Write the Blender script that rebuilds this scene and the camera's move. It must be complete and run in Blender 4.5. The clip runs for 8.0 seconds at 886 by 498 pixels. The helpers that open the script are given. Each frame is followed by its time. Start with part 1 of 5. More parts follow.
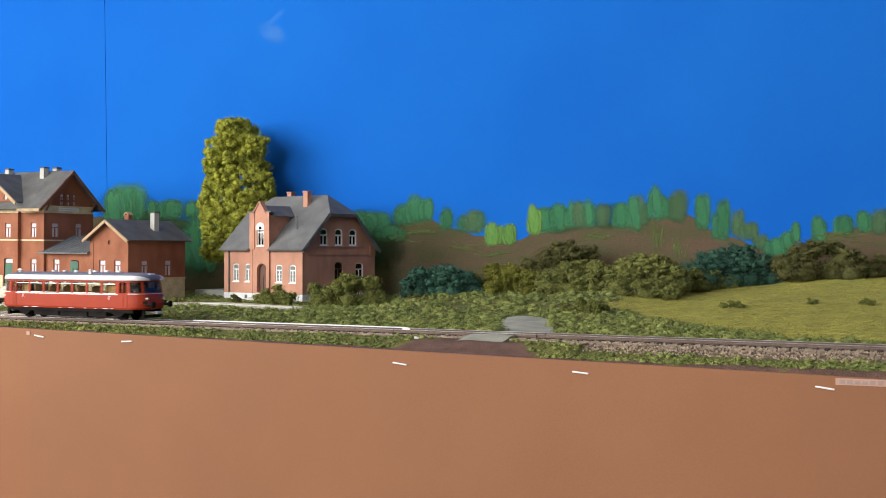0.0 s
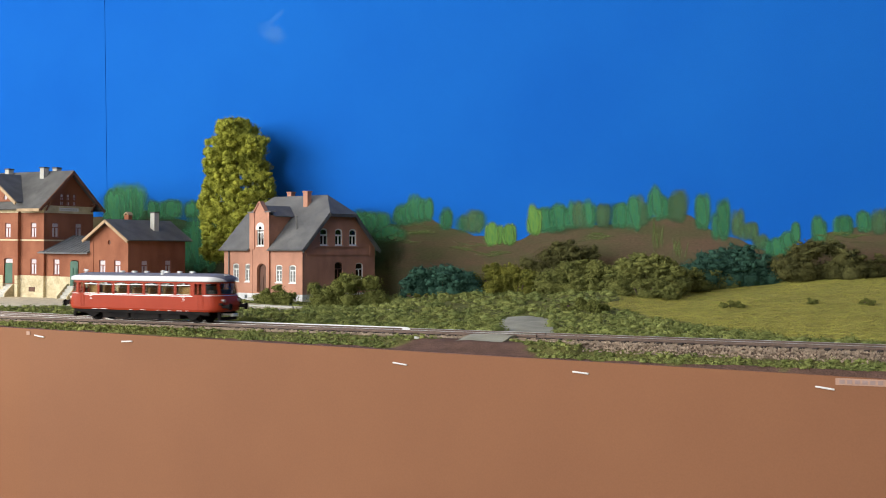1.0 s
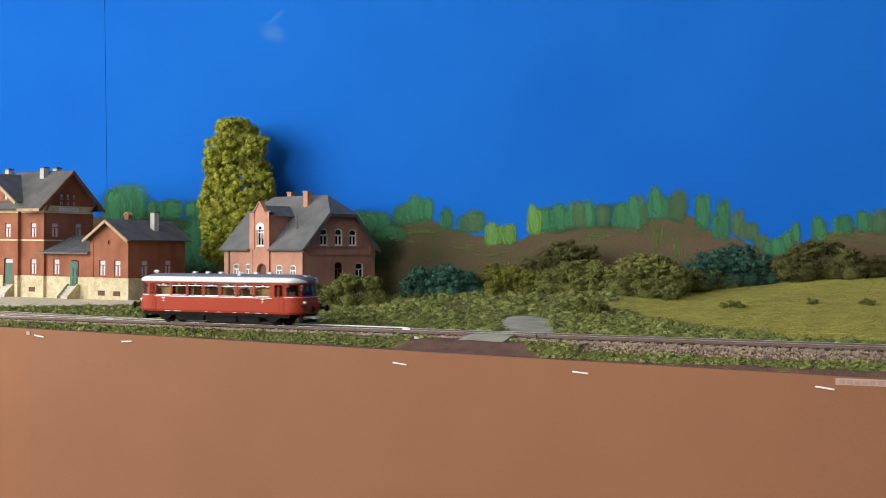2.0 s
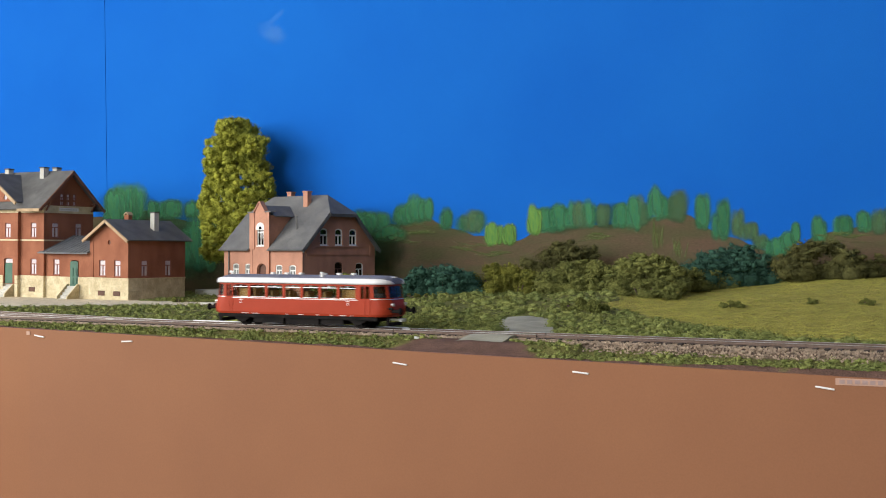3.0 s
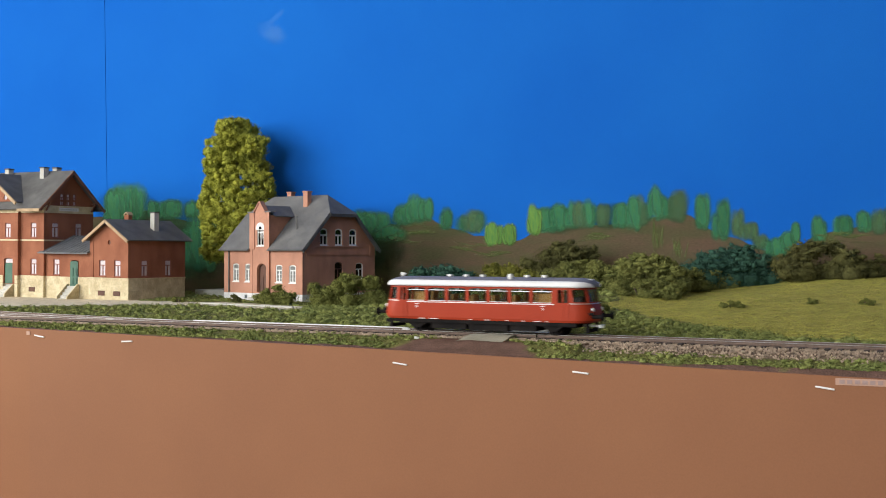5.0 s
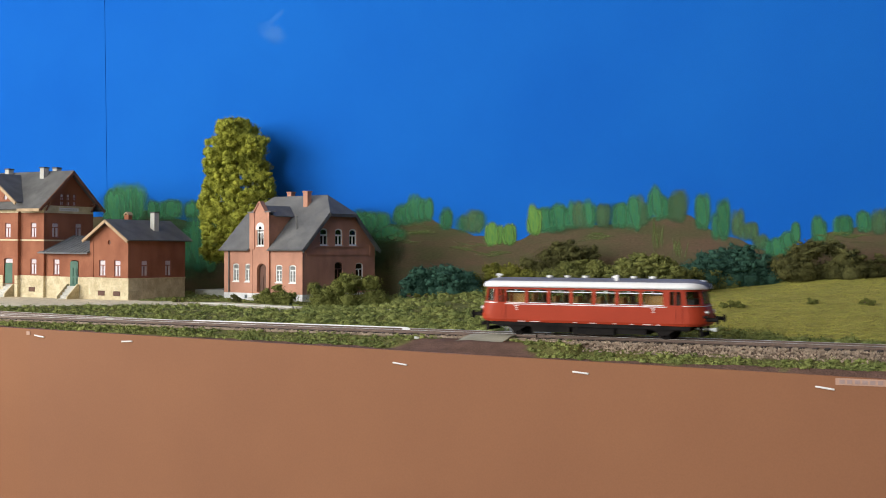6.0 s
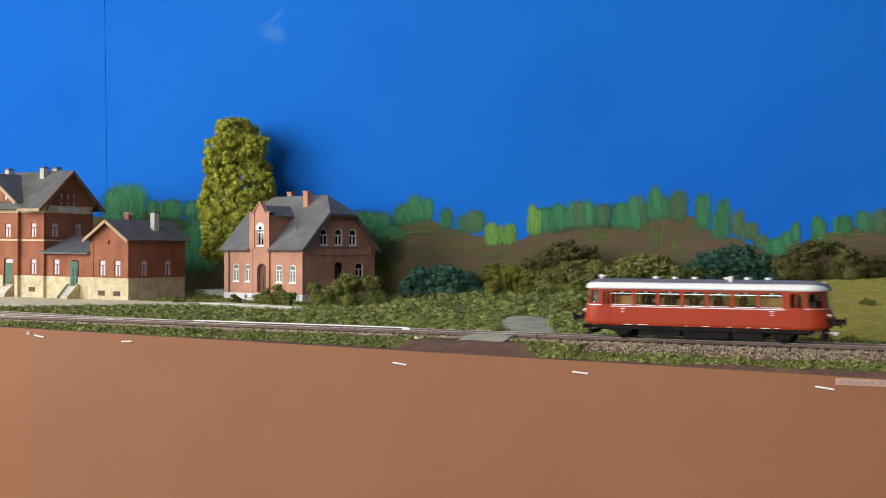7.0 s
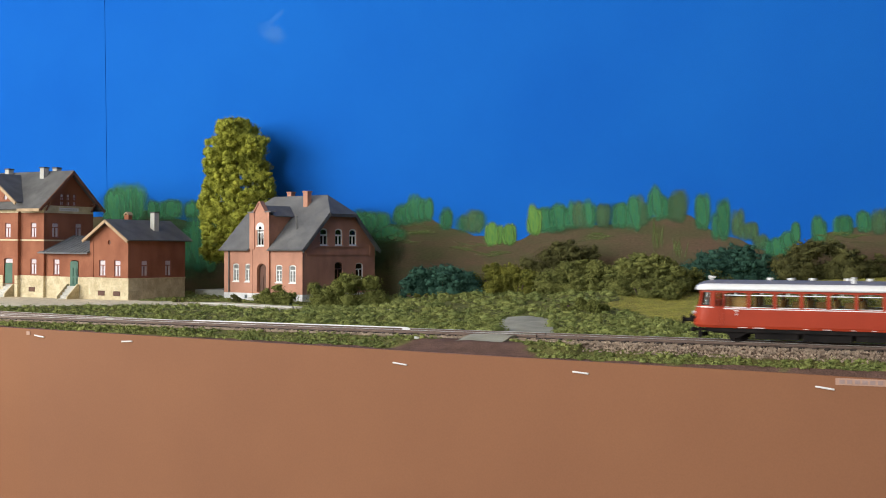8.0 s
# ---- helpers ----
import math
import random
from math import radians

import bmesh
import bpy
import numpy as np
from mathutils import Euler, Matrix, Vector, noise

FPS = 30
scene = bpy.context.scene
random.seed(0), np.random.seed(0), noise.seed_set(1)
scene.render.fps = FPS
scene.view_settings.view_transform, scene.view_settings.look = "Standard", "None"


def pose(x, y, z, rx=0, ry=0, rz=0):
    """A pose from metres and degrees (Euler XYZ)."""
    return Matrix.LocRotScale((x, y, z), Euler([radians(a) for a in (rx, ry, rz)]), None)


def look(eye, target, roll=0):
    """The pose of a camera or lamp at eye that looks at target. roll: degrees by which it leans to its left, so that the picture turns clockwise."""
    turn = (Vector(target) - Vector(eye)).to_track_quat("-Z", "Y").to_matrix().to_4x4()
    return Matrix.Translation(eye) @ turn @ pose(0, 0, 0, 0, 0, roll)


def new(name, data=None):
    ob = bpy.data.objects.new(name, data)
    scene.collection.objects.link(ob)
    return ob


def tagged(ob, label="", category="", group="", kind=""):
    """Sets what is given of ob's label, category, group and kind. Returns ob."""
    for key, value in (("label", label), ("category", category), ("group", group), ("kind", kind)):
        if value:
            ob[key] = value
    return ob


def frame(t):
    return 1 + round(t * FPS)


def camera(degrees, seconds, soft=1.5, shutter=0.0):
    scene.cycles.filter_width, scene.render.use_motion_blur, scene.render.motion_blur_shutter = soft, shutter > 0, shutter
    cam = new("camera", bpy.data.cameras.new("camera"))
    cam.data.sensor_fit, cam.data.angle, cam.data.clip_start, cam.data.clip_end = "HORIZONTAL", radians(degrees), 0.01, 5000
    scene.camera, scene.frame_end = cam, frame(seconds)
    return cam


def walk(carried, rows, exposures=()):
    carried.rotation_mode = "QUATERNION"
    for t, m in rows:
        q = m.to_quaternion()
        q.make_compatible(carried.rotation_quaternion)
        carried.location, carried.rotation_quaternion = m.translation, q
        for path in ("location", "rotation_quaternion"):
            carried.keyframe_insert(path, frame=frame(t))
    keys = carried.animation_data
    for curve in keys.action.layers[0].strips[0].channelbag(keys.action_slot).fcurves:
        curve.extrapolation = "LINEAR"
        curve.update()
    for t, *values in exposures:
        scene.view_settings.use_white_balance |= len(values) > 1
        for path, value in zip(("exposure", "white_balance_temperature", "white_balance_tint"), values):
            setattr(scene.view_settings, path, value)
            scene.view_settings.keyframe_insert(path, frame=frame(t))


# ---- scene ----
# ---------------------------------------------------------------- camera
cam = camera(42.81, 8.0, soft=0.95, shutter=0.9)
EYE = (0.0, -0.6868, 0.0537)
STAND = look(EYE, (EYE[0] - 0.43119, EYE[1] + 0.90226, EYE[2] + 0.00148), 0.058)
walk(cam, [(0.0, STAND), (8.0, STAND)], [(0.0, 0.18), (0.5, 0.14), (1.0, 0.04), (1.5, 0.0), (3.0, 0.0), (4.0, -0.03), (8.0, -0.03)])

# ---------------------------------------------------------------- light
world = bpy.data.worlds.new("daylight")
scene.world = world
world.use_nodes = True
sky = world.node_tree.nodes.new("ShaderNodeTexSky")
sky.sky_type, sky.sun_disc = "NISHITA", False
sky.sun_elevation, sky.sun_rotation = radians(35), radians(250)
back = world.node_tree.nodes["Background"]
back.inputs["Strength"].default_value = 0.10
world.node_tree.links.new(sky.outputs[0], back.inputs["Color"])


def area_light(name, m, w, h, watts, colour):
    lamp = bpy.data.lights.new(name, "AREA")
    lamp.shape, lamp.size, lamp.size_y = "RECTANGLE", w, h
    lamp.energy, lamp.color = watts, colour
    ob = new(name, lamp)
    ob.matrix_world = m
    return ob


area_light("window_light_left", look((-2.38, -1.50, 0.72), (-0.6, 0.3, 0.05)), 1.7, 1.3, 74, (1.0, 0.97, 0.93))
# unseen fill lamp, added behind the camera to lift fronts and soften shade
area_light("fill_light_back", look((-0.75, -2.98, 0.85), (-0.5, 0.3, 0.05)), 1.3, 1.1, 43, (0.95, 0.98, 1.0))


# ---------------------------------------------------------------- materials
def mat(name, a, b=None, scale=60.0, rough=0.7, bump=0.3, fine=900.0, depth=0.0004, metal=0.0, vary=0.25,
        island=False, objects=False, stretch=(1, 1, 1), attr=None, spec=0.5, spread=0.4):
    """Two colours mixed by broad noise, fine grain over it, a small relief, and a spread per island or per object."""
    m = bpy.data.materials.new(name)
    m.use_nodes = True
    nt = m.node_tree
    n, l = nt.nodes, nt.links
    p = n["Principled BSDF"]
    p.inputs["Roughness"].default_value = rough
    p.inputs["Metallic"].default_value = metal
    p.inputs["Specular IOR Level"].default_value = spec
    b = b or a
    tc = n.new("ShaderNodeTexCoord")
    mp = n.new("ShaderNodeMapping")
    mp.inputs["Scale"].default_value = stretch
    l.new(tc.outputs["Object"], mp.inputs[0])

    def tex(s, d):
        t = n.new("ShaderNodeTexNoise")
        t.inputs["Scale"].default_value, t.inputs["Detail"].default_value = s, d
        l.new(mp.outputs[0], t.inputs["Vector"])
        return t
    broad, grain = tex(scale, 5), tex(fine, 3)
    ramp = n.new("ShaderNodeMapRange")
    ramp.inputs[1].default_value, ramp.inputs[2].default_value = 0.35, 0.65
    l.new(broad.outputs["Fac"], ramp.inputs[0])
    mix = n.new("ShaderNodeMix")
    mix.data_type = "RGBA"
    l.new(ramp.outputs[0], mix.inputs[0])
    if attr:
        at = n.new("ShaderNodeAttribute")
        at.attribute_name = attr
        dark = n.new("ShaderNodeMix")
        dark.data_type, dark.blend_type = "RGBA", "MULTIPLY"
        dark.inputs[0].default_value = 1
        dark.inputs[7].default_value = (0.72, 0.72, 0.7, 1)
        l.new(at.outputs["Color"], dark.inputs[6])
        l.new(at.outputs["Color"], mix.inputs[6])
        l.new(dark.outputs[2], mix.inputs[7])
    else:
        mix.inputs[6].default_value, mix.inputs[7].default_value = (*a, 1), (*b, 1)
    hsv = n.new("ShaderNodeHueSaturation")
    l.new(mix.outputs[2], hsv.inputs["Color"])
    val = n.new("ShaderNodeMapRange")
    val.inputs[1].default_value, val.inputs[2].default_value = 0.25, 0.75
    val.inputs[3].default_value, val.inputs[4].default_value = 1 - vary, 1 + vary
    l.new(grain.outputs["Fac"], val.inputs[0])
    last = val.outputs[0]
    if island or objects:
        src = n.new("ShaderNodeNewGeometry").outputs["Random Per Island"] if island else n.new("ShaderNodeObjectInfo").outputs["Random"]
        r = n.new("ShaderNodeMapRange")
        r.inputs[3].default_value, r.inputs[4].default_value = 1 - spread, 1 + spread
        l.new(src, r.inputs[0])
        mul = n.new("ShaderNodeMath")
        mul.operation = "MULTIPLY"
        l.new(last, mul.inputs[0])
        l.new(r.outputs[0], mul.inputs[1])
        last = mul.outputs[0]
    l.new(last, hsv.inputs["Value"])
    l.new(hsv.outputs[0], p.inputs["Base Color"])
    if bump:
        bp = n.new("ShaderNodeBump")
        bp.inputs["Strength"].default_value, bp.inputs["Distance"].default_value = bump, depth
        l.new(grain.outputs["Fac"], bp.inputs["Height"])
        l.new(bp.outputs[0], p.inputs["Normal"])
    return m


def brush(name, a, b, edge=0.35, cover=1.0):
    """Dry brush paint: streaked colour, its rim thinning out over the board behind."""
    m = mat(name, a, b, 2.5, 0.7, 0.2, 9, 0.0002, vary=0.22, objects=True, stretch=(2.2, 1, 0.7), spec=0.03, spread=0.16)
    n, l = m.node_tree.nodes, m.node_tree.links
    tc = n.new("ShaderNodeTexCoord")
    sep = n.new("ShaderNodeSeparateXYZ")
    l.new(tc.outputs["Object"], sep.inputs[0])

    def power(s, e):
        q = n.new("ShaderNodeMath")
        q.operation = "ABSOLUTE"
        p = n.new("ShaderNodeMath")
        p.operation = "POWER"
        p.inputs[1].default_value = e
        l.new(s, q.inputs[0])
        l.new(q.outputs[0], p.inputs[0])
        return p.outputs[0]
    ln = n.new("ShaderNodeMath")
    ln.operation = "ADD"
    l.new(power(sep.outputs["X"], 2.0), ln.inputs[0])
    l.new(power(sep.outputs["Z"], 3.0), ln.inputs[1])
    mp = n.new("ShaderNodeMapping")
    mp.inputs["Scale"].default_value = (240, 1, 55)
    l.new(n.new("ShaderNodeNewGeometry").outputs["Position"], mp.inputs[0])
    nz = n.new("ShaderNodeTexNoise")
    nz.inputs["Scale"].default_value = 1
    l.new(mp.outputs[0], nz.inputs["Vector"])
    ad = n.new("ShaderNodeMath")
    ad.operation = "MULTIPLY_ADD"
    ad.inputs[1].default_value = 0.8
    l.new(nz.outputs["Fac"], ad.inputs[0])
    l.new(ln.outputs[0], ad.inputs[2])
    al = n.new("ShaderNodeMapRange")
    al.interpolation_type = "SMOOTHSTEP"
    al.inputs[1].default_value, al.inputs[2].default_value = 1.0 + 0.45 * edge, 1.0 - 0.55 * edge
    al.inputs[4].default_value = cover
    l.new(ad.outputs[0], al.inputs[0])
    l.new(al.outputs[0], n["Principled BSDF"].inputs["Alpha"])
    return m


def glass(name, tint, rough=0.03, ior=1.5):
    m = bpy.data.materials.new(name)
    m.use_nodes = True
    nt = m.node_tree
    n, l = nt.nodes, nt.links
    gl = n.new("ShaderNodeBsdfGlossy")
    gl.inputs["Roughness"].default_value = rough
    tr = n.new("ShaderNodeBsdfTransparent")
    tr.inputs["Color"].default_value = (*tint, 1)
    lw = n.new("ShaderNodeLayerWeight")
    lw.inputs["Blend"].default_value = 0.5
    rim = n.new("ShaderNodeMath")
    rim.operation = "POWER"
    rim.inputs[1].default_value = 5.0
    l.new(lw.outputs["Facing"], rim.inputs[0])
    least = ((ior - 1) / (ior + 1)) ** 2
    fr = n.new("ShaderNodeMath")
    fr.operation = "MULTIPLY_ADD"
    fr.inputs[1].default_value, fr.inputs[2].default_value = 1 - least, least
    l.new(rim.outputs[0], fr.inputs[0])
    mx = n.new("ShaderNodeMixShader")
    l.new(fr.outputs[0], mx.inputs[0])
    l.new(tr.outputs[0], mx.inputs[1])
    l.new(gl.outputs[0], mx.inputs[2])
    l.new(mx.outputs[0], n["Material Output"].inputs[0])
    return m


M = {}
M["sky_paint"] = mat("sky_paint", (0.012, 0.132, 0.525), (0.010, 0.115, 0.495), 5, 0.9, 0.12, 700, 0.0002, vary=0.04, spec=0.0)
M["hill_paint"] = mat("hill_paint", (0.120, 0.080, 0.055), (0.085, 0.082, 0.042), 30, 0.8, 0.3, 600, 0.0003, vary=0.2, stretch=(0.5, 1, 2), spec=0.03)
M["green_paint"] = brush("green_paint", (0.065, 0.200, 0.080), (0.042, 0.175, 0.100), 0.95, 0.80)
M["lime_paint"] = brush("lime_paint", (0.165, 0.310, 0.062), (0.095, 0.230, 0.072), 0.70, 0.92)
M["moss_paint"] = brush("moss_paint", (0.095, 0.150, 0.065), (0.060, 0.150, 0.085), 1.0, 0.75)
M["wash_paint"] = brush("wash_paint", (0.030, 0.085, 0.036), (0.022, 0.070, 0.036), 1.1, 0.60)
M["stroke_paint"] = brush("stroke_paint", (0.20, 0.21, 0.08), (0.10, 0.18, 0.05), 1.0, 0.38)
M["pale_smear"] = brush("pale_smear", (0.22, 0.46, 0.80), (0.12, 0.36, 0.78), 1.0, 0.11)
M["fascia"] = mat("fascia", (0.278, 0.125, 0.063), (0.250, 0.111, 0.057), 8, 0.55, 0.1, 900, 0.0001, vary=0.04, spec=0.14)
M["room"] = mat("room", (0.72, 0.70, 0.66), (0.68, 0.66, 0.62), 2, 0.9, 0.2, 200, 0.0005, vary=0.03)
# dark brown for the unseen east wall, so less light bounces onto east-facing sides
M["room_bounce_cut"] = mat("room_bounce_cut", (0.16, 0.11, 0.075), (0.12, 0.08, 0.055), 3, 0.7, 0.2, 60, 0.0005, stretch=(1, 6, 1), vary=0.15)
M["fascia_old"] = mat("fascia_old", (0.287, 0.127, 0.061), (0.259, 0.113, 0.055), 8, 0.55, 0.1, 900, 0.0001, vary=0.04, spec=0.14)
M["floorwood"] = mat("floorwood", (0.11, 0.065, 0.035), (0.08, 0.045, 0.025), 4, 0.5, 0.2, 60, 0.001, stretch=(1, 8, 1))
M["ground"] = mat("ground", (1, 1, 1), None, 120, 0.95, 0.8, 1200, 0.0008, vary=0.35, attr="tone", spec=0.1)
M["brick"] = mat("brick", (0.320, 0.130, 0.076), (0.235, 0.090, 0.052), 45, 0.88, 0.5, 1300, 0.0002, vary=0.24, stretch=(1.1, 1.1, 0.8), spec=0.12)
M["brick_house"] = mat("brick_house", (0.51, 0.262, 0.182), (0.40, 0.205, 0.142), 55, 0.88, 0.5, 1300, 0.0002, vary=0.22, stretch=(1.1, 1.1, 0.8), spec=0.12)
M["stone"] = mat("stone", (0.63, 0.55, 0.37), (0.48, 0.40, 0.25), 110, 0.9, 0.5, 700, 0.0003, vary=0.22, spec=0.15)
M["plinth"] = mat("plinth", (0.72, 0.72, 0.72), (0.60, 0.60, 0.60), 90, 0.9, 0.5, 900, 0.0003, vary=0.12, spec=0.2)
M["slate"] = mat("slate", (0.160, 0.160, 0.158), (0.118, 0.119, 0.120), 60, 0.7, 0.6, 900, 0.0003, vary=0.25, spec=0.2)
M["tar"] = mat("tar", (0.135, 0.133, 0.128), (0.092, 0.091, 0.088), 60, 0.75, 0.4, 900, 0.0003, vary=0.2, spec=0.2)
M["sheet_roof"] = mat("sheet_roof", (0.19, 0.195, 0.20), (0.13, 0.135, 0.14), 90, 0.6, 0.3, 900, 0.0002, vary=0.2)
M["beige_wood"] = mat("beige_wood", (0.46, 0.33, 0.20), (0.34, 0.23, 0.13), 90, 0.8, 0.3, 900, 0.0002, vary=0.15)
M["brown_wood"] = mat("brown_wood", (0.20, 0.085, 0.05), (0.15, 0.06, 0.035), 90, 0.8, 0.3, 900, 0.0002, vary=0.2)
M["white_frame"] = mat("white_frame", (0.78, 0.78, 0.76), (0.70, 0.70, 0.67), 90, 0.6, 0.1, 900, 0.0001, vary=0.05)
M["red_frame"] = mat("red_frame", (0.30, 0.115, 0.09), (0.24, 0.09, 0.07), 200, 0.6, 0.1, 900, 0.0001, vary=0.1)
M["net"] = mat("net", (0.20, 0.205, 0.195), (0.10, 0.105, 0.10), 400, 0.5, 0.1, 1500, 0.0001, vary=0.2)
M["curtain"] = mat("curtain", (0.64, 0.57, 0.59), (0.54, 0.48, 0.50), 300, 0.8, 0.2, 1500, 0.0001, vary=0.1)
M["green_door"] = mat("green_door", (0.045, 0.13, 0.085), (0.035, 0.10, 0.07), 150, 0.6, 0.2, 900, 0.0001, vary=0.15)
M["wood_door"] = mat("wood_door", (0.115, 0.048, 0.028), (0.08, 0.034, 0.02), 150, 0.7, 0.2, 900, 0.0001, vary=0.15)
M["concrete"] = mat("concrete", (0.52, 0.51, 0.46), (0.42, 0.41, 0.37), 80, 0.9, 0.4, 1200, 0.0002, vary=0.15, spec=0.2)
M["road"] = mat("road", (0.38, 0.37, 0.30), (0.275, 0.27, 0.215), 55, 0.9, 0.6, 1500, 0.0003, vary=0.2, spec=0.08)
M["soil"] = mat("soil", (0.095, 0.052, 0.040), (0.065, 0.036, 0.028), 60, 0.95, 0.8, 1300, 0.0006, vary=0.3, spec=0.1)
M["steel_bright"] = mat("steel_bright", (0.78, 0.77, 0.74), (0.70, 0.69, 0.66), 90, 0.32, 0.1, 900, 0.0001, metal=0.9, vary=0.08)
M["steel_rust"] = mat("steel_rust", (0.16, 0.11, 0.085), (0.12, 0.08, 0.06), 150, 0.55, 0.2, 900, 0.0001, metal=0.3, vary=0.2)
M["rail_top"] = mat("rail_top", (0.55, 0.52, 0.48), (0.45, 0.42, 0.38), 120, 0.35, 0.1, 900, 0.0001, metal=0.9, vary=0.1)
M["sleeper"] = mat("sleeper", (0.050, 0.036, 0.028), (0.035, 0.026, 0.02), 200, 0.85, 0.4, 1200, 0.0002, objects=True)
M["ballast"] = mat("ballast", (0.45, 0.355, 0.270), (0.33, 0.255, 0.19), 200, 0.9, 0.3, 2000, 0.0002, island=True, spec=0.1, spread=0.3)
M["turf"] = mat("turf", (0.232, 0.252, 0.080), (0.144, 0.172, 0.057), 45, 0.95, 0, 900, island=True, spec=0.03, spread=0.22)
M["meadow"] = mat("meadow", (0.43, 0.40, 0.092), (0.31, 0.315, 0.078), 30, 0.95, 0, 900, island=True, spec=0.03, vary=0.12, spread=0.12)
M["leaf_light"] = mat("leaf_light", (0.4, 0.405, 0.066), (0.295, 0.312, 0.052), 60, 0.95, 0, 900, island=True, spec=0.03, spread=0.24)
M["leaf_mid"] = mat("leaf_mid", (0.19, 0.188, 0.038), (0.136, 0.138, 0.03), 60, 0.95, 0, 900, island=True, spec=0.03, spread=0.24)
M["leaf_olive"] = mat("leaf_olive", (0.184, 0.19, 0.058), (0.133, 0.143, 0.045), 60, 0.95, 0, 900, island=True, spec=0.03, spread=0.24)
M["leaf_green"] = mat("leaf_green", (0.17, 0.178, 0.05), (0.12, 0.132, 0.039), 60, 0.95, 0, 900, island=True, spec=0.03, spread=0.24)
M["leaf_dark"] = mat("leaf_dark", (0.114, 0.111, 0.04), (0.084, 0.083, 0.032), 60, 0.95, 0, 900, island=True, spec=0.03, spread=0.24)
M["leaf_teal"] = mat("leaf_teal", (0.05, 0.115, 0.08), (0.037, 0.085, 0.06), 60, 0.95, 0, 900, island=True, spec=0.03, spread=0.24)
M["bark"] = mat("bark", (0.09, 0.06, 0.04), (0.06, 0.04, 0.03), 200, 0.9, 0.6, 900, 0.0004)
M["car_red"] = mat("car_red", (0.375, 0.047, 0.019), (0.340, 0.042, 0.017), 40, 0.42, 0.05, 900, 0.0001, vary=0.04, spec=0.15)
M["car_dark"] = mat("car_dark", (0.012, 0.011, 0.011), (0.02, 0.017, 0.016), 120, 0.85, 0.2, 900, 0.0001, vary=0.2, spec=0.08)
M["roof_edge"] = mat("roof_edge", (0.80, 0.80, 0.80), (0.76, 0.76, 0.76), 50, 0.36, 0.05, 900, 0.0001, vary=0.03)
M["car_roof"] = mat("car_roof", (0.165, 0.165, 0.20), (0.14, 0.14, 0.17), 50, 0.6, 0.05, 900, 0.0001, vary=0.04)
M["white_plastic"] = mat("white_plastic", (0.80, 0.80, 0.78), (0.76, 0.76, 0.74), 90, 0.45, 0.05, 900, 0.0001, vary=0.03)
M["seat"] = mat("seat", (0.62, 0.36, 0.12), (0.52, 0.29, 0.09), 150, 0.7, 0.1, 900, 0.0001, vary=0.1)
M["silver"] = mat("silver", (0.75, 0.75, 0.74), (0.68, 0.68, 0.66), 150, 0.35, 0.05, 900, 0.0001, metal=0.7, vary=0.05)
M["label_paper"] = mat("label_paper", (0.46, 0.28, 0.20), (0.42, 0.25, 0.18), 150, 0.5, 0.05, 900, 0.0001, vary=0.05)
M["label_ink"] = mat("label_ink", (0.34, 0.24, 0.22), (0.30, 0.21, 0.19), 150, 0.6, 0.05, 900, 0.0001, vary=0.05)
M["seam"] = mat("seam", (0.010, 0.040, 0.14), (0.008, 0.035, 0.12), 90, 0.8, 0.05, 900, 0.0001, vary=0.05)
M["pane"] = glass("pane", (0.35, 0.38, 0.40))
M["clear_pane"] = glass("clear_pane", (0.86, 0.86, 0.86), 0.05, 1.4)
M["car_glass"] = glass("car_glass", (0.84, 0.85, 0.83), 0.05, 1.35)
M["cab_glass"] = glass("cab_glass", (0.66, 0.67, 0.66), 0.15, 1.35)
M["cab_grey"] = mat("cab_grey", (0.22, 0.22, 0.21), (0.17, 0.17, 0.165), 120, 0.8, 0.1, 900, 0.0001, vary=0.1)


# ---------------------------------------------------------------- mesh tools
def finish(bm, name, material, smooth=False):
    bmesh.ops.recalc_face_normals(bm, faces=bm.faces)
    me = bpy.data.meshes.new(name)
    bm.to_mesh(me)
    bm.free()
    me.materials.append(M[material])
    if smooth:
        me.polygons.foreach_set("use_smooth", [True] * len(me.polygons))
    return me


def part(name, bm, material, parent=None, label="", smooth=False):
    ob = new(name, finish(bm, name, material, smooth))
    if parent:
        ob.parent = parent
    return tagged(ob, label) if label else ob


def thing(name, m, label, category, group="", kind=""):
    ob = new(name)
    ob.empty_display_size = 0.01
    ob.matrix_world = m
    return tagged(ob, label, category, group, kind)


def box(bm, x0, x1, y0, y1, z0, z1, m=None):
    r = bmesh.ops.create_cube(bm, size=1)
    t = Matrix.Translation(((x0 + x1) / 2, (y0 + y1) / 2, (z0 + z1) / 2)) @ Matrix.Diagonal((x1 - x0, y1 - y0, z1 - z0, 1))
    bmesh.ops.transform(bm, matrix=(m @ t) if m else t, verts=r["verts"])
    return bm


def boxes(*rows):
    bm = bmesh.new()
    for r in rows:
        box(bm, *r)
    return bm


def rounded(bm, w):
    bmesh.ops.bevel(bm, geom=list(bm.edges), offset=w, segments=2, affect="EDGES", profile=0.6)
    return bm


def rod(bm, p, q, r0, r1=None, n=12):
    p, q = Vector(p), Vector(q)
    d = q - p
    res = bmesh.ops.create_cone(bm, cap_ends=True, segments=n, radius1=r0, radius2=r0 if r1 is None else r1, depth=d.length)
    bmesh.ops.transform(bm, matrix=Matrix.Translation((p + q) / 2) @ d.to_track_quat("Z", "Y").to_matrix().to_4x4(), verts=res["verts"])
    return bm


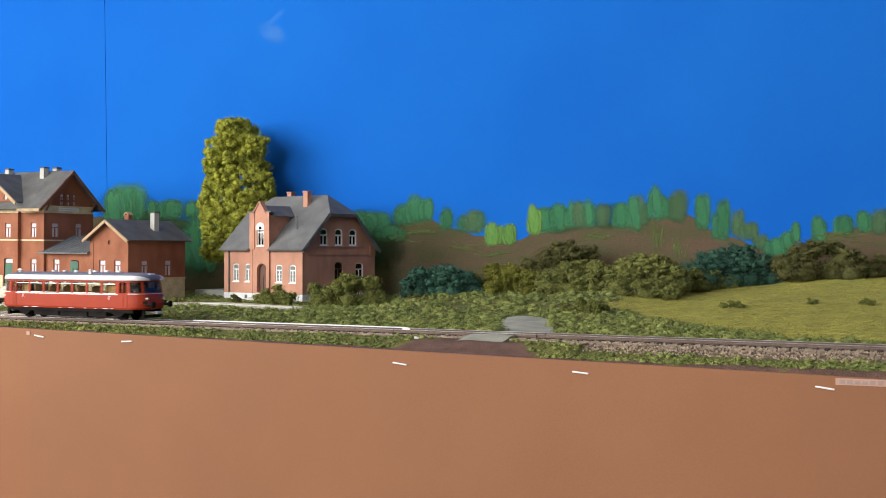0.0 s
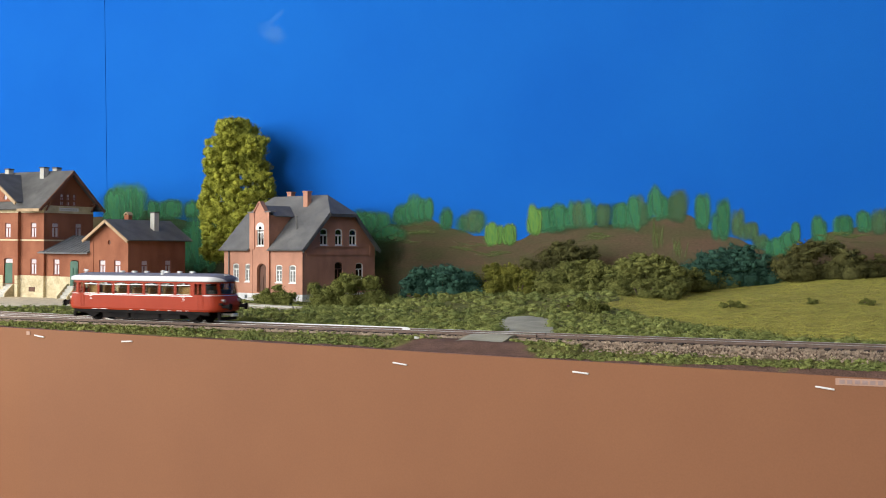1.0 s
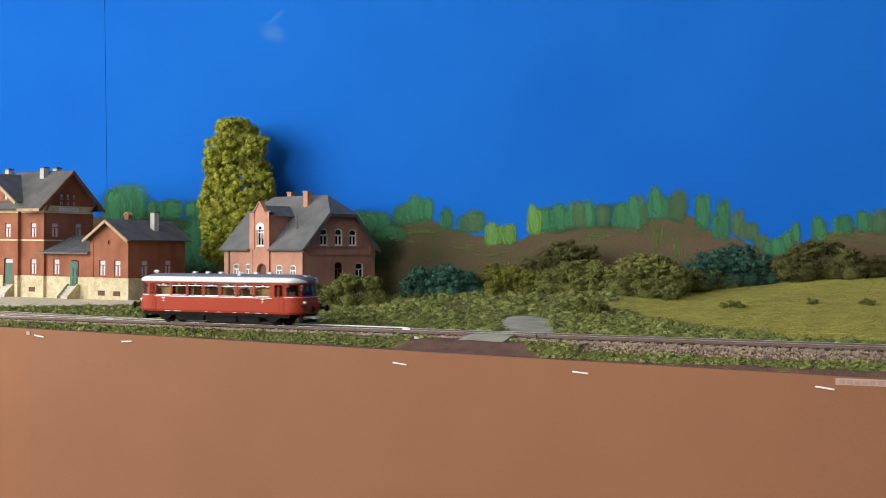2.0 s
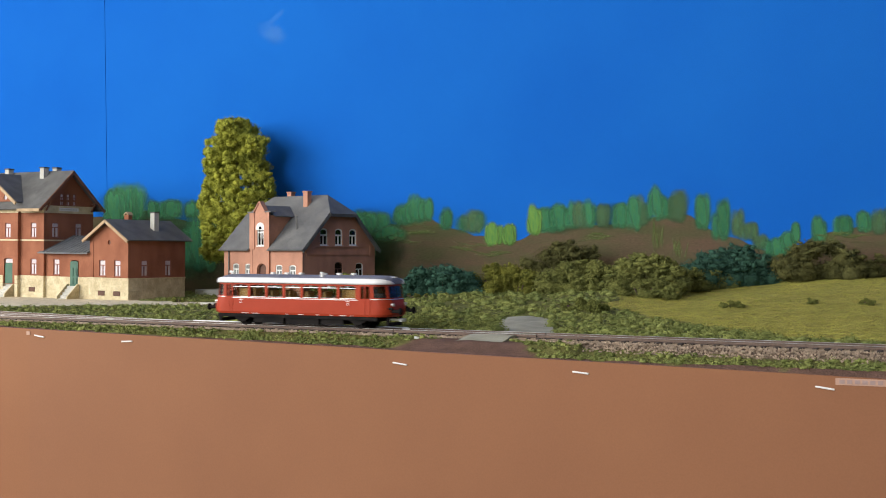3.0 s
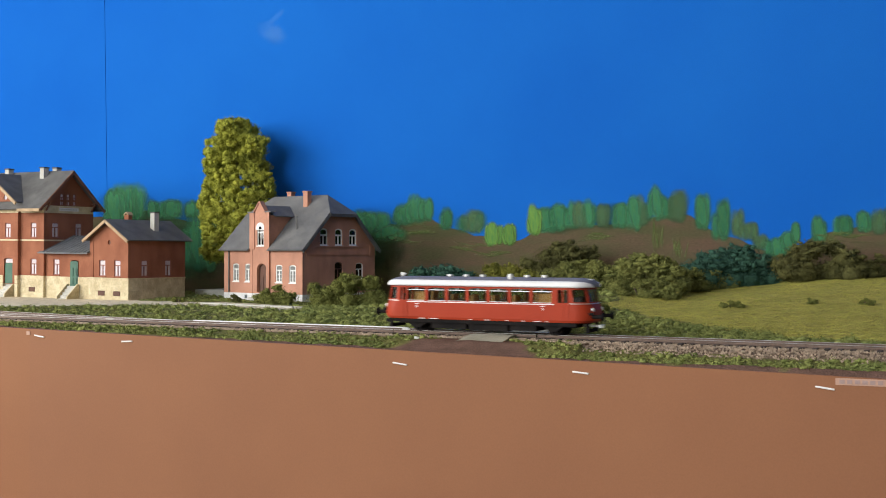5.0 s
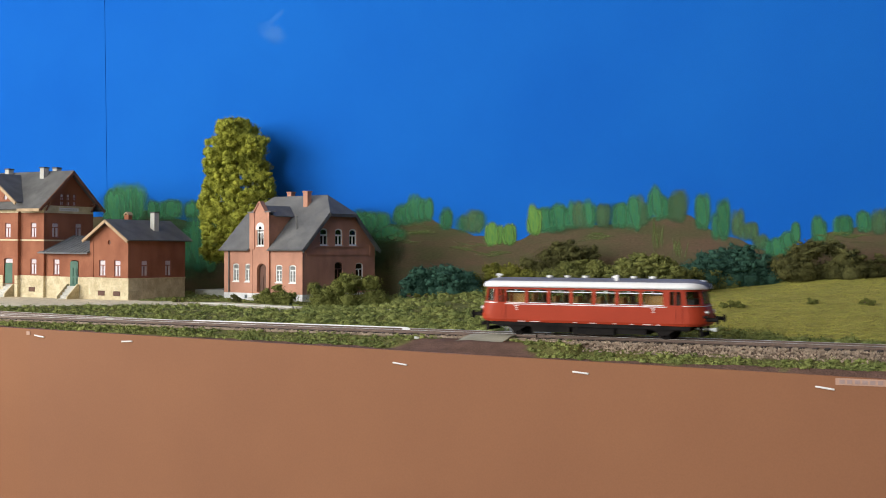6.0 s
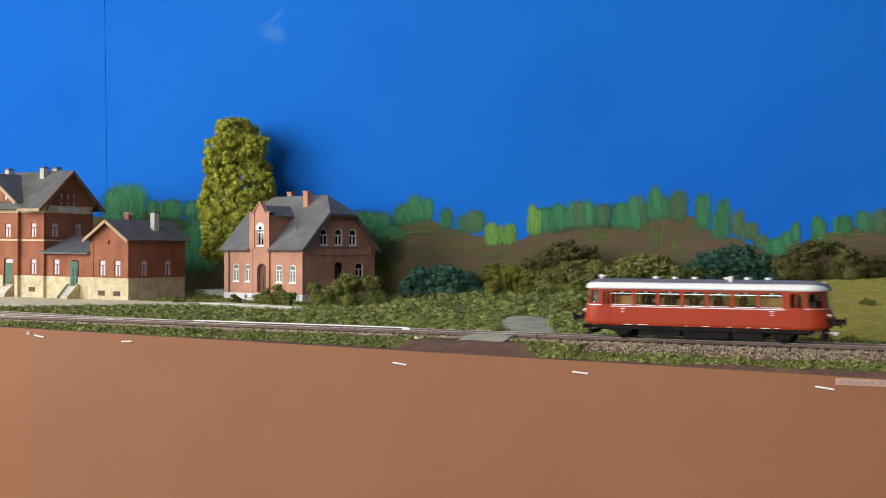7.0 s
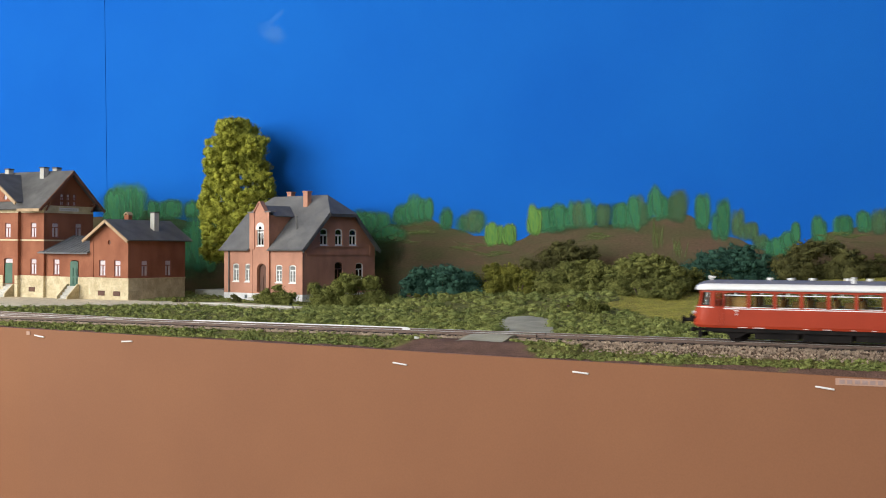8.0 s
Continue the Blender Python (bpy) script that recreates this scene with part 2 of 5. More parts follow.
def sheet(outline, holes=(), t=0.002, m=None, bm=None):
    """A plate in the xz plane with holes; its front lies at y = 0, its back at y = t."""
    own = bmesh.new()
    for loop in (outline, *holes):
        vs = [own.verts.new((x, 0, z)) for x, z in loop]
        for i, v in enumerate(vs):
            own.edges.new((v, vs[(i + 1) % len(vs)]))
    bmesh.ops.triangle_fill(own, use_beauty=True, use_dissolve=False, edges=own.edges[:], normal=(0, -1, 0))
    r = bmesh.ops.extrude_face_region(own, geom=own.faces[:])
    bmesh.ops.translate(own, vec=(0, t, 0), verts=[g for g in r["geom"] if isinstance(g, bmesh.types.BMVert)])
    if m:
        bmesh.ops.transform(own, matrix=m, verts=own.verts)
    if bm is None:
        return own
    tmp = bpy.data.meshes.new("tmp")
    own.to_mesh(tmp)
    own.free()
    bm.from_mesh(tmp)
    bpy.data.meshes.remove(tmp)
    return bm


def slab(bm, pts, t):
    """A roof plane through pts, t thick, downwards along its normal."""
    p = [Vector(v) for v in pts]
    nrm = (p[1] - p[0]).cross(p[2] - p[0]).normalized()
    if nrm.z < 0:
        nrm = -nrm
    top = [bm.verts.new(v) for v in p]
    low = [bm.verts.new(v - nrm * t) for v in p]
    bm.faces.new(top)
    bm.faces.new(low[::-1])
    for i in range(len(p)):
        j = (i + 1) % len(p)
        bm.faces.new((top[i], low[i], low[j], top[j]))
    return bm


def arch(x, z, w, h, rise=0.0012, n=6, full=False):
    """The outline of an opening with an arched head: centre x, sill z."""
    a, top = w / 2, z + h
    if full:
        rise = a
    pts = [(x - a, z), (x + a, z)]
    for i in range(n + 1):
        u = math.pi * i / n
        pts.append((x + a * math.cos(u), top - rise + rise * math.sin(u)))
    return pts


def loft(rings, bm=None, cap=True, closed=True):
    bm = bm or bmesh.new()
    vs = [[bm.verts.new(p) for p in r] for r in rings]
    n = len(rings[0])
    for a, b in zip(vs, vs[1:]):
        for i in range(n if closed else n - 1):
            j = (i + 1) % n
            bm.faces.new((a[i], a[j], b[j], b[i]))
    if cap:
        bm.faces.new(vs[0][::-1])
        bm.faces.new(vs[-1])
    return bm


def raw(name, verts, faces, material, smooth=False):
    me = bpy.data.meshes.new(name)
    me.from_pydata([tuple(v) for v in verts], [], faces)
    me.materials.append(M[material])
    me.update()
    return me


# ---------------------------------------------------------------- ground
def ease(a, b, v):
    u = min(1, max(0, (v - a) / (b - a)))
    return u * u * (3 - 2 * u)


BACK = 0.47
EDGE = -0.0556


def edge_height(x):
    return -0.0094 - 0.0130 * (max(-0.9, min(0.3, x)) + 0.35)


def lip(x):
    """Height of the bare soil face over the front board."""
    return 0.0010 + 0.0025 * ease(-0.23, -0.03, x)


def ground_height(x, y, rough=True):
    front = edge_height(x) + lip(x) * ease(EDGE, EDGE + 0.0035, y)
    bed = -0.0034
    if y < -0.016:
        z = bed + (front - bed) * (ease(-0.017, -0.046, y) if not -0.35 < x < -0.22 else ease(-0.034, -0.052, y))
    else:
        side = ease(0.02, 0.06, y)
        left = -0.0035 + 0.0035 * ease(0.05, 0.16, y)
        right = -0.0035 + 0.034 * ease(0.06, 0.46, y)
        k = ease(-0.44, -0.06, x)
        z = bed + (left + (right - left) * k - bed) * side
        # bank under the bushes
        z += 0.011 * ease(-0.54, -0.46, x) * (1 - ease(-0.32, -0.22, x)) * ease(0.15, 0.31, y)
    if rough and abs(y) > 0.03 and not (-0.38 < x < -0.25 and 0.0 < y < 0.19) and not (y > 0 and x < -0.55):
        z += 0.0012 * noise.noise((x * 45, y * 45, 0)) + 0.0006 * noise.noise((x * 160, y * 160, 3))
    return z


def zone(x, y):
    """soil, turf, meadow or path at a place"""
    w = 0.012 * noise.noise((x * 25, y * 25, 7))
    if y < -0.018:
        if -0.325 - 1.0 * (y + 0.03) * -1 + w * 0.6 < x < -0.262 - 1.1 * (y + 0.03) + w * 0.6:
            return "soil"
        if y < EDGE + 0.0042 + w * 0.25:
            return "soil"
        if y > (-0.0315 if x > -0.23 else -0.0190) + w * 0.4:
            return "stones"
        return "turf"
    if abs(y) < 0.024:
        return "soil"
    if x < -0.66 and y > 0.118 + 0.49 * (x + 0.861) + w * 0.7 and y < 0.30 and (x < -0.82 or y < 0.262 + w * 0.4):
        return "path"
    kerb = 0.223 - 0.34 * (x + 0.648)
    if -0.72 < x < -0.57 and kerb - 0.026 + w * 0.4 < y < kerb + 0.03:
        return "path"
    if -0.58 < x < -0.47 and 0.185 + w * 0.3 < y < 0.192 + w * 0.4:
        return "path"
    if y > 0.070 + max(0.0, -0.91 * (x + 0.113)) + w * 1.3 and x > -0.288 + w:
        return "meadow"
    return "turf"


TONE = {"soil": (0.150, 0.090, 0.072), "turf": (0.150, 0.150, 0.050), "meadow": (0.33, 0.29, 0.075), "path": (0.70, 0.63, 0.48), "stones": (0.20, 0.145, 0.11)}


def make_ground():
    xs = np.concatenate([np.arange(-1.70, -1.10, 0.03), np.arange(-1.10, 0.06, 0.0045), np.arange(0.06, 0.9, 0.03)])
    ys = np.concatenate([np.arange(EDGE, 0.03, 0.0035), np.arange(0.03, BACK + 0.004, 0.0055)])
    verts = [(x, y, ground_height(x, y)) for y in ys for x in xs]
    n = len(xs)
    faces = [(j * n + i, j * n + i + 1, (j + 1) * n + i + 1, (j + 1) * n + i) for j in range(len(ys) - 1) for i in range(n - 1)]
    me = raw("ground", verts, faces, "ground")
    att = me.attributes.new("tone", "FLOAT_COLOR", "POINT")
    att.data.foreach_set("color", [c for v in verts for c in (*TONE[zone(v[0], v[1])], 1.0)])
    me.polygons.foreach_set("use_smooth", [True] * len(me.polygons))
    return tagged(new("ground", me), "scenic layout ground of soil, turf and pale paths", "ground", kind="structure")


make_ground()


def make_setting():
    # front board with a sloping top edge, running down to the floor
    for x0, x1, paint, text in ((-1.7, -0.642, "fascia_old", "orange-brown painted hardboard front panel of the layout"), (-0.642, 0.9, "fascia", "brown painted hardboard front panel of the layout")):
        bm = sheet([(x0, -1.05), (x1, -1.05), (x1, edge_height(x1) + 0.0006), (0.3 if x0 > -0.65 else -0.9, edge_height(0.3 if x0 > -0.65 else -0.9) + 0.0006), (x0, edge_height(x0) + 0.0006)], (), 0.003, Matrix.Translation((0, EDGE - 0.003, 0)))
        tagged(part("fascia", bm, paint), text, "panel", kind="structure")
    # sky boards with a thin open joint between them
    joint = -1.0477
    boards = tagged(part("backdrop", sheet([(-1.7, -0.05), (joint - 0.0004 + 0.0057, -0.05), (joint - 0.0004 - 0.0089, 0.75), (-1.7, 0.75)], (), 0.006, Matrix.Translation((0, BACK, 0))), "sky_paint"), "blue painted backdrop board behind the layout", "backdrop", kind="structure")
    tagged(part("backdrop", sheet([(joint + 0.0004 + 0.0057, -0.05), (0.9, -0.05), (0.9, 0.75), (joint + 0.0004 - 0.0089, 0.75)], (), 0.006, Matrix.Translation((0, BACK, 0))), "sky_paint"), "blue painted backdrop board behind the layout", "backdrop", kind="structure")
    tagged(part("trim", boxes((joint - 0.02, joint + 0.02, BACK + 0.0065, BACK + 0.016, -0.05, 0.75)), "seam"), "dark batten behind the joint of the backdrop boards", "batten", kind="structure")
    # room
    floor_z, top, x0, x1, y0, y1 = -1.05, 1.55, -2.4, 2.0, -3.0, 0.62
    tagged(part("floor", boxes((x0, x1, y0, y1, floor_z - 0.05, floor_z)), "floorwood"), "brown wooden room floor", "floor", kind="structure")
    tagged(part("ceiling", boxes((x0, x1, y0, y1, top, top + 0.05)), "room"), "plain white ceiling", "ceiling", kind="structure")
    tagged(part("wall_north", boxes((x0, x1, y1, y1 + 0.1, floor_z, top)), "room"), "plain off-white room wall", "wall", kind="structure")
    # out of view; made dark to deepen shade on the buildings' right sides
    tagged(part("wall_east", boxes((x1, x1 + 0.1, y0, y1, floor_z, top)), "room_bounce_cut"), "unseen room wall, dark brown to cut bounce light", "wall", kind="structure")
    # unseen south wall; its opening is made up for the added fill lamp
    bm = sheet([(x0, floor_z), (x1, floor_z), (x1, top), (x0, top)], [[(-1.50, 0.2), (0.0, 0.2), (0.0, 1.45), (-1.50, 1.45)]], 0.1, Matrix.Translation((0, y0 - 0.1, 0)))
    tagged(part("wall_south", bm, "room"), "unseen off-white room wall with an opening for a lamp", "wall", kind="structure")
    bm = sheet([(y0, floor_z), (y1, floor_z), (y1, top), (y0, top)], [[(-2.45, 0.0), (-0.55, 0.0), (-0.55, 1.45), (-2.45, 1.45)]], 0.1,
               Matrix.Translation((x0 - 0.1, 0, 0)) @ Matrix(((0, 1, 0, 0), (1, 0, 0, 0), (0, 0, 1, 0), (0, 0, 0, 1))))
    tagged(part("wall_west", bm, "room"), "unseen off-white room wall with an opening for a lamp", "wall", kind="structure")


make_setting()
rng = np.random.default_rng(7)


# ---------------------------------------------------------------- painted landscape on the sky board
def blot_mesh(paint, n=24):
    """A flat round patch of paint, one unit in radius."""
    bm = bmesh.new()
    bm.faces.new([bm.verts.new((math.cos(math.tau * i / n), 0, math.sin(math.tau * i / n))) for i in range(n)])
    return finish(bm, "paint_patch", paint)


def painted(name, outline, y, material, label):
    ob = part(name, sheet(outline, (), 0.0001, Matrix.Translation((0, BACK - y, 0))), material)
    return tagged(ob, label, "painted scenery", kind="structure")


def make_painting():
    knots = ((-1.7, 0.085), (-1.06, 0.098), (-0.985, 0.105), (-0.90, 0.090), (-0.80, 0.084), (-0.66, 0.072), (-0.613, 0.085), (-0.581, 0.094),
             (-0.542, 0.079), (-0.507, 0.070), (-0.465, 0.064), (-0.433, 0.077), (-0.407, 0.081), (-0.344, 0.082), (-0.284, 0.093),
             (-0.232, 0.068), (-0.193, 0.054), (-0.171, 0.056), (-0.139, 0.072), (-0.084, 0.081), (0.1, 0.085), (0.9, 0.080))
    top = []
    for (xa, za), (xb, zb) in zip(knots, knots[1:]):
        m = max(2, int((xb - xa) / 0.006))
        for i in range(m):
            u = ease(0, 1, i / m)
            x = xa + (xb - xa) * i / m
            top.append((x, za + (zb - za) * u + 0.0016 * noise.noise((x * 120, 0, 0))))
    painted("backdrop_hills", [(-1.7, -0.02), (0.9, -0.02), (0.9, 0.08), *top[::-1]], 0.00018, "hill_paint", "brown brush-painted hills on the sky board")
    return top


make_painting()
# brush marks on the board: centre x, foot, width, height
THICKETS = (
    (-0.644, 0.036, 0.068, 0.059), (-1.011, 0.086, 0.076, 0.044), (-0.933, 0.063, 0.081, 0.051), (-0.356, 0.079, 0.037, 0.023),
    (-0.417, 0.075, 0.045, 0.024), (-0.905, 0.020, 0.100, 0.060),
)
WOODS_LEFT = (
    (-1.011, 0.090, 0.057, 0.048), (-1.030, 0.086, 0.038, 0.045), (-0.969, 0.096, 0.018, 0.022), (-0.942, 0.096, 0.036, 0.022),
    (-0.906, 0.096, 0.022, 0.020), (-0.601, 0.084, 0.025, 0.023), (-0.587, 0.087, 0.022, 0.030), (-0.574, 0.089, 0.016, 0.024),
    (-0.549, 0.079, 0.018, 0.023), (-0.517, 0.075, 0.032, 0.023), (-0.644, 0.076, 0.038, 0.021), (-0.659, 0.070, 0.030, 0.030),
    (-0.621, 0.066, 0.037, 0.016), (-0.902, 0.034, 0.034, 0.062), (-0.876, 0.034, 0.030, 0.056),
)
WOODS_MIDDLE = (
    (-0.426, 0.075, 0.020, 0.025), (-0.413, 0.078, 0.019, 0.026), (-0.399, 0.079, 0.014, 0.027), (-0.388, 0.079, 0.019, 0.027),
    (-0.364, 0.081, 0.012, 0.022), (-0.347, 0.079, 0.016, 0.024), (-0.320, 0.082, 0.014, 0.021), (-0.296, 0.088, 0.015, 0.022),
    (-0.285, 0.085, 0.019, 0.029), (-0.258, 0.078, 0.016, 0.032),
    (-0.378, 0.080, 0.013, 0.028), (-0.329, 0.078, 0.016, 0.032), (-0.308, 0.087, 0.014, 0.033),
)
WOODS_RIGHT = (
    (-0.240, 0.067, 0.016, 0.036), (-0.223, 0.069, 0.012, 0.025), (-0.212, 0.065, 0.017, 0.017), (-0.201, 0.056, 0.017, 0.014),
    (-0.187, 0.048, 0.022, 0.018), (-0.174, 0.056, 0.014, 0.017), (-0.167, 0.063, 0.009, 0.018), (-0.145, 0.063, 0.015, 0.024),
    (-0.121, 0.070, 0.017, 0.018), (-0.103, 0.073, 0.015, 0.019), (-0.088, 0.071, 0.015, 0.022), (-0.073, 0.073, 0.017, 0.024),
)
LIME_TREES = (
    (-0.489, 0.061, 0.020, 0.023), (-0.473, 0.061, 0.016, 0.021), (-0.441, 0.073, 0.016, 0.030),
)
# thin pale blue smears high on the sky board
PALE_SMEARS = (
    (-0.785, 0.310, 0.034, 0.020), (-0.782, 0.312, 0.020, 0.014), (-0.781, 0.334, 0.026, 0.006),
)
STROKES = (
    (-0.588, 0.056, 0.058, 0.019), (-0.584, 0.072, 0.044, 0.013), (-0.521, 0.053, 0.042, 0.008), (-0.305, 0.045, 0.011, 0.035),
    (-0.281, 0.042, 0.014, 0.021), (-0.369, 0.062, 0.031, 0.010), (-0.118, 0.059, 0.031, 0.012), (-0.493, 0.047, 0.034, 0.006),
    (-0.134, 0.061, 0.021, 0.011),
)


PAINTS = (("painted_tree", "green_paint", "hazy green brush-painted tree on the backdrop"), ("painted_tree", "lime_paint", "bright lime brush-painted tree on the backdrop"),
          ("painted_thicket", "wash_paint", "dark green painted thicket on the backdrop"), ("painted_grass", "stroke_paint", "pale green brush strokes on the painted hill"),
          ("painted_cloud", "pale_smear", "faint pale smear on the painted sky"), ("painted_tree", "moss_paint", "brownish green brush-painted tree on the backdrop"))
BROWNISH = (-0.517, -0.364, -0.320, -0.223, -0.212, -0.201, -0.088, -0.388, -0.285)
patches = {}
laid = 0


def lay_paint(kind, cx, cz, w, h, lean):
    """One brush mark: centre x, foot, width and height on the board; each lies a hair over the one before."""
    global laid
    name, paint, text = PAINTS[kind]
    if paint not in patches:
        patches[paint] = blot_mesh(paint)
    ob = tagged(new(name, patches[paint]), text, "painted scenery", kind="structure")
    ob.matrix_world = Matrix.Translation((cx, BACK - 0.00025 - 0.000003 * laid, cz + h / 2)) @ pose(0, 0, 0, 0, lean, 0) @ Matrix.Diagonal((w * 0.72, 1, h * 0.66, 1))
    laid += 1


for kind, marks in ((2, THICKETS), (0, WOODS_LEFT), (0, WOODS_MIDDLE), (0, WOODS_RIGHT), (1, LIME_TREES), (4, PALE_SMEARS)):
    for cx, cz, w, h in [(cx + dx * w, cz, w * dw, h * dh) for cx, cz, w, h in marks for dx, dw, dh in (((-0.24 + 0.1 * math.sin(cx * 900), 0.62, 0.84 + 0.14 * math.sin(cx * 1500)), (0.22 + 0.08 * math.sin(cx * 1100), 0.60, 0.90 + 0.12 * math.sin(cx * 700)), (0.14 * math.sin(cx * 1300), 0.74, 1.0)) if kind in (0, 1) else ((0, 1, 1),))]:
        lay_paint(5 if kind == 0 and any(abs(cx - b) < 0.006 for b in BROWNISH) else kind, cx, cz, w, h, (35 if kind == 4 else 7) * math.sin(laid * 2.1))
for cx, cz, w, h in STROKES:
    for k in range(9):
        if h > w:
            lay_paint(3, cx + rng.uniform(-0.5, 0.5) * w, cz + rng.uniform(0.1, 0.6) * h, 0.0018, h * rng.uniform(0.4, 0.8), 14 * math.sin(k * 2.1))
        else:
            lay_paint(3, cx + rng.uniform(-0.5, 0.5) * w, cz + rng.uniform(0.1, 0.95) * h, w * rng.uniform(0.35, 0.7), 0.0016, 14 * math.sin(k * 2.1))


# ---------------------------------------------------------------- foliage
WAVES = np.random.default_rng(3).normal(size=(7, 3))
PHASE = np.random.default_rng(4).random(7) * 6.28


def rough3(p, size):
    """Smooth uneven field over points, about -1 to 1, lumps of the given size."""
    w = WAVES / np.linalg.norm(WAVES, axis=1)[:, None] * (np.linspace(0.7, 1.6, 7) * 3.14 / size)[:, None]
    return np.sin(p @ w.T + PHASE).sum(1) / 3.0


def quick_mesh(name, verts, quads, tris, material):
    """A mesh from arrays: quads and triangles."""
    me = bpy.data.meshes.new(name)
    idx = np.concatenate([quads.ravel(), tris.ravel()]).astype(np.int32)
    start = np.concatenate([np.arange(len(quads)) * 4, len(quads) * 4 + np.arange(len(tris)) * 3]).astype(np.int32)
    me.vertices.add(len(verts))
    me.vertices.foreach_set("co", np.ascontiguousarray(verts, dtype=np.float32).ravel())
    me.loops.add(len(idx))
    me.loops.foreach_set("vertex_index", idx)
    me.polygons.add(len(start))
    me.polygons.foreach_set("loop_start", start)
    me.materials.append(M[material])
    me.update(calc_edges=True)
    return me


def flakes(centres, radii, count, size, spread=0.40):
    """Small folded leaf flakes spread over the broken outer part of lumps."""
    share = radii[:, 0] * radii[:, 2]
    idx = rng.choice(len(centres), count, p=share / share.sum())
    d = rng.normal(size=(count, 3))
    d /= np.linalg.norm(d, axis=1)[:, None]
    at = centres[idx] + d * radii[idx]
    k = 0.80 + 0.20 * rough3(at, 0.0050) + 0.16 * rough3(at, 0.0021) + spread * rng.random(count) ** 2
    pos = centres[idx] + d * radii[idx] * k[:, None]
    nrm = d + rng.normal(size=(count, 3)) * 0.6
    nrm /= np.linalg.norm(nrm, axis=1)[:, None]
    a = np.cross(nrm, rng.normal(size=(count, 3)))
    a /= np.linalg.norm(a, axis=1)[:, None]
    b = np.cross(nrm, a)
    s = size * (0.45 + rng.random(count) ** 1.5 * 1.2)[:, None]
    return np.stack([pos - a * s, pos - b * s * 0.7 + nrm * s * 0.2, pos + a * s, pos + b * s * 0.7 - nrm * s * 0.25], 1).reshape(-1, 3)


def unit_ball(level):
    bm = bmesh.new()
    bmesh.ops.create_icosphere(bm, subdivisions=level, radius=1)
    bm.verts.index_update()
    v = np.array([tuple(p.co) for p in bm.verts])
    f = np.array([[p.index for p in fa.verts] for fa in bm.faces])
    bm.free()
    return v, f


BALLS = {1: unit_ball(1), 2: unit_ball(2)}


def crown_mesh(name, centres, radii, count, size, material, spread=0.40, level=2):
    """Leaf flakes over dense uneven cores."""
    centres, radii = np.asarray(centres, dtype=float), np.asarray(radii, dtype=float)
    v = flakes(centres, radii, count, size, spread)
    quads = np.arange(count * 4).reshape(-1, 4)
    bv, bf = BALLS[level]
    p = centres[:, None, :] + bv[None] * radii[:, None, :]
    k = 0.70 + 0.16 * rough3(p.reshape(-1, 3), 0.0050) + 0.10 * rough3(p.reshape(-1, 3), 0.0021)
    core = centres[:, None, :] + bv[None] * radii[:, None, :] * k.reshape(len(centres), -1, 1)
    tris = (bf[None] + (np.arange(len(centres)) * len(bv))[:, None, None]).reshape(-1, 3) + len(v)
    return quick_mesh(name, np.concatenate([v, core.reshape(-1, 3)]), quads, tris, material)


def bush(x, y, w, top, d, material, label, lumps=12, dense=1.0, group="layout bushes"):
    """A low foam shrub: short stems and a crown of many uneven lumps."""
    z = ground_height(x, y)
    h = max(0.003, top - z)
    ob = thing("bush", pose(x, y, z), label, "bush", group)
    cs, rs = [], []
    for i in range(lumps):
        u = (i + 0.5) / lumps * 2 - 1
        px = u * 0.42 * w + rng.normal() * 0.03 * w
        py = rng.uniform(-0.30, 0.30) * d
        room = max(0.4, 1 - (abs(u) ** 3) * 0.45) * (rng.uniform(0.78, 1.0) if i % 3 else 1.0)
        r = h * rng.uniform(0.20, 0.33)
        pz = max(r * 0.7, (rng.uniform(0.35, 1.0) * h * room - r * 0.9) if i % 3 else h * room - r)
        cs.append((px, py, pz))
        rs.append((r * rng.uniform(1.0, 1.4), r * rng.uniform(0.9, 1.2), r * rng.uniform(0.75, 1.0)))
        cs.append((px + rng.normal() * r * 0.3, py - r * 0.4, r * 0.55))
        rs.append((r * 1.1, r, r * 0.8))
        # sprigs that break up the outline
        for q in range(9):
            v = rng.normal(size=3)
            v[1] = -abs(v[1])
            v[2] = abs(v[2]) * 0.8 - 0.2
            v /= np.linalg.norm(v)
            k = r * rng.uniform(0.16, 0.44)
            cs.append((px + v[0] * r * 1.1, py + v[1] * r * 0.95, max(k * 0.5, pz + v[2] * r * 0.9)))
            rs.append((k * rng.uniform(0.8, 1.7), k, k * rng.uniform(0.6, 1.0)))
    area = w * h + w * d
    part_ob = new("crown", crown_mesh("crown", cs, rs, int(dense * area * 4.6e6) + 400, 0.00062, material))
    part_ob.parent = ob
    for i in range(4):
        px = rng.uniform(-0.3, 0.3) * w
        part("stem", rod(bmesh.new(), (px * 0.6, 0, -0.002), (px, rng.uniform(-0.1, 0.1) * d, h * 0.5), 0.0009, 0.0005, 6), "bark", ob)
    return ob


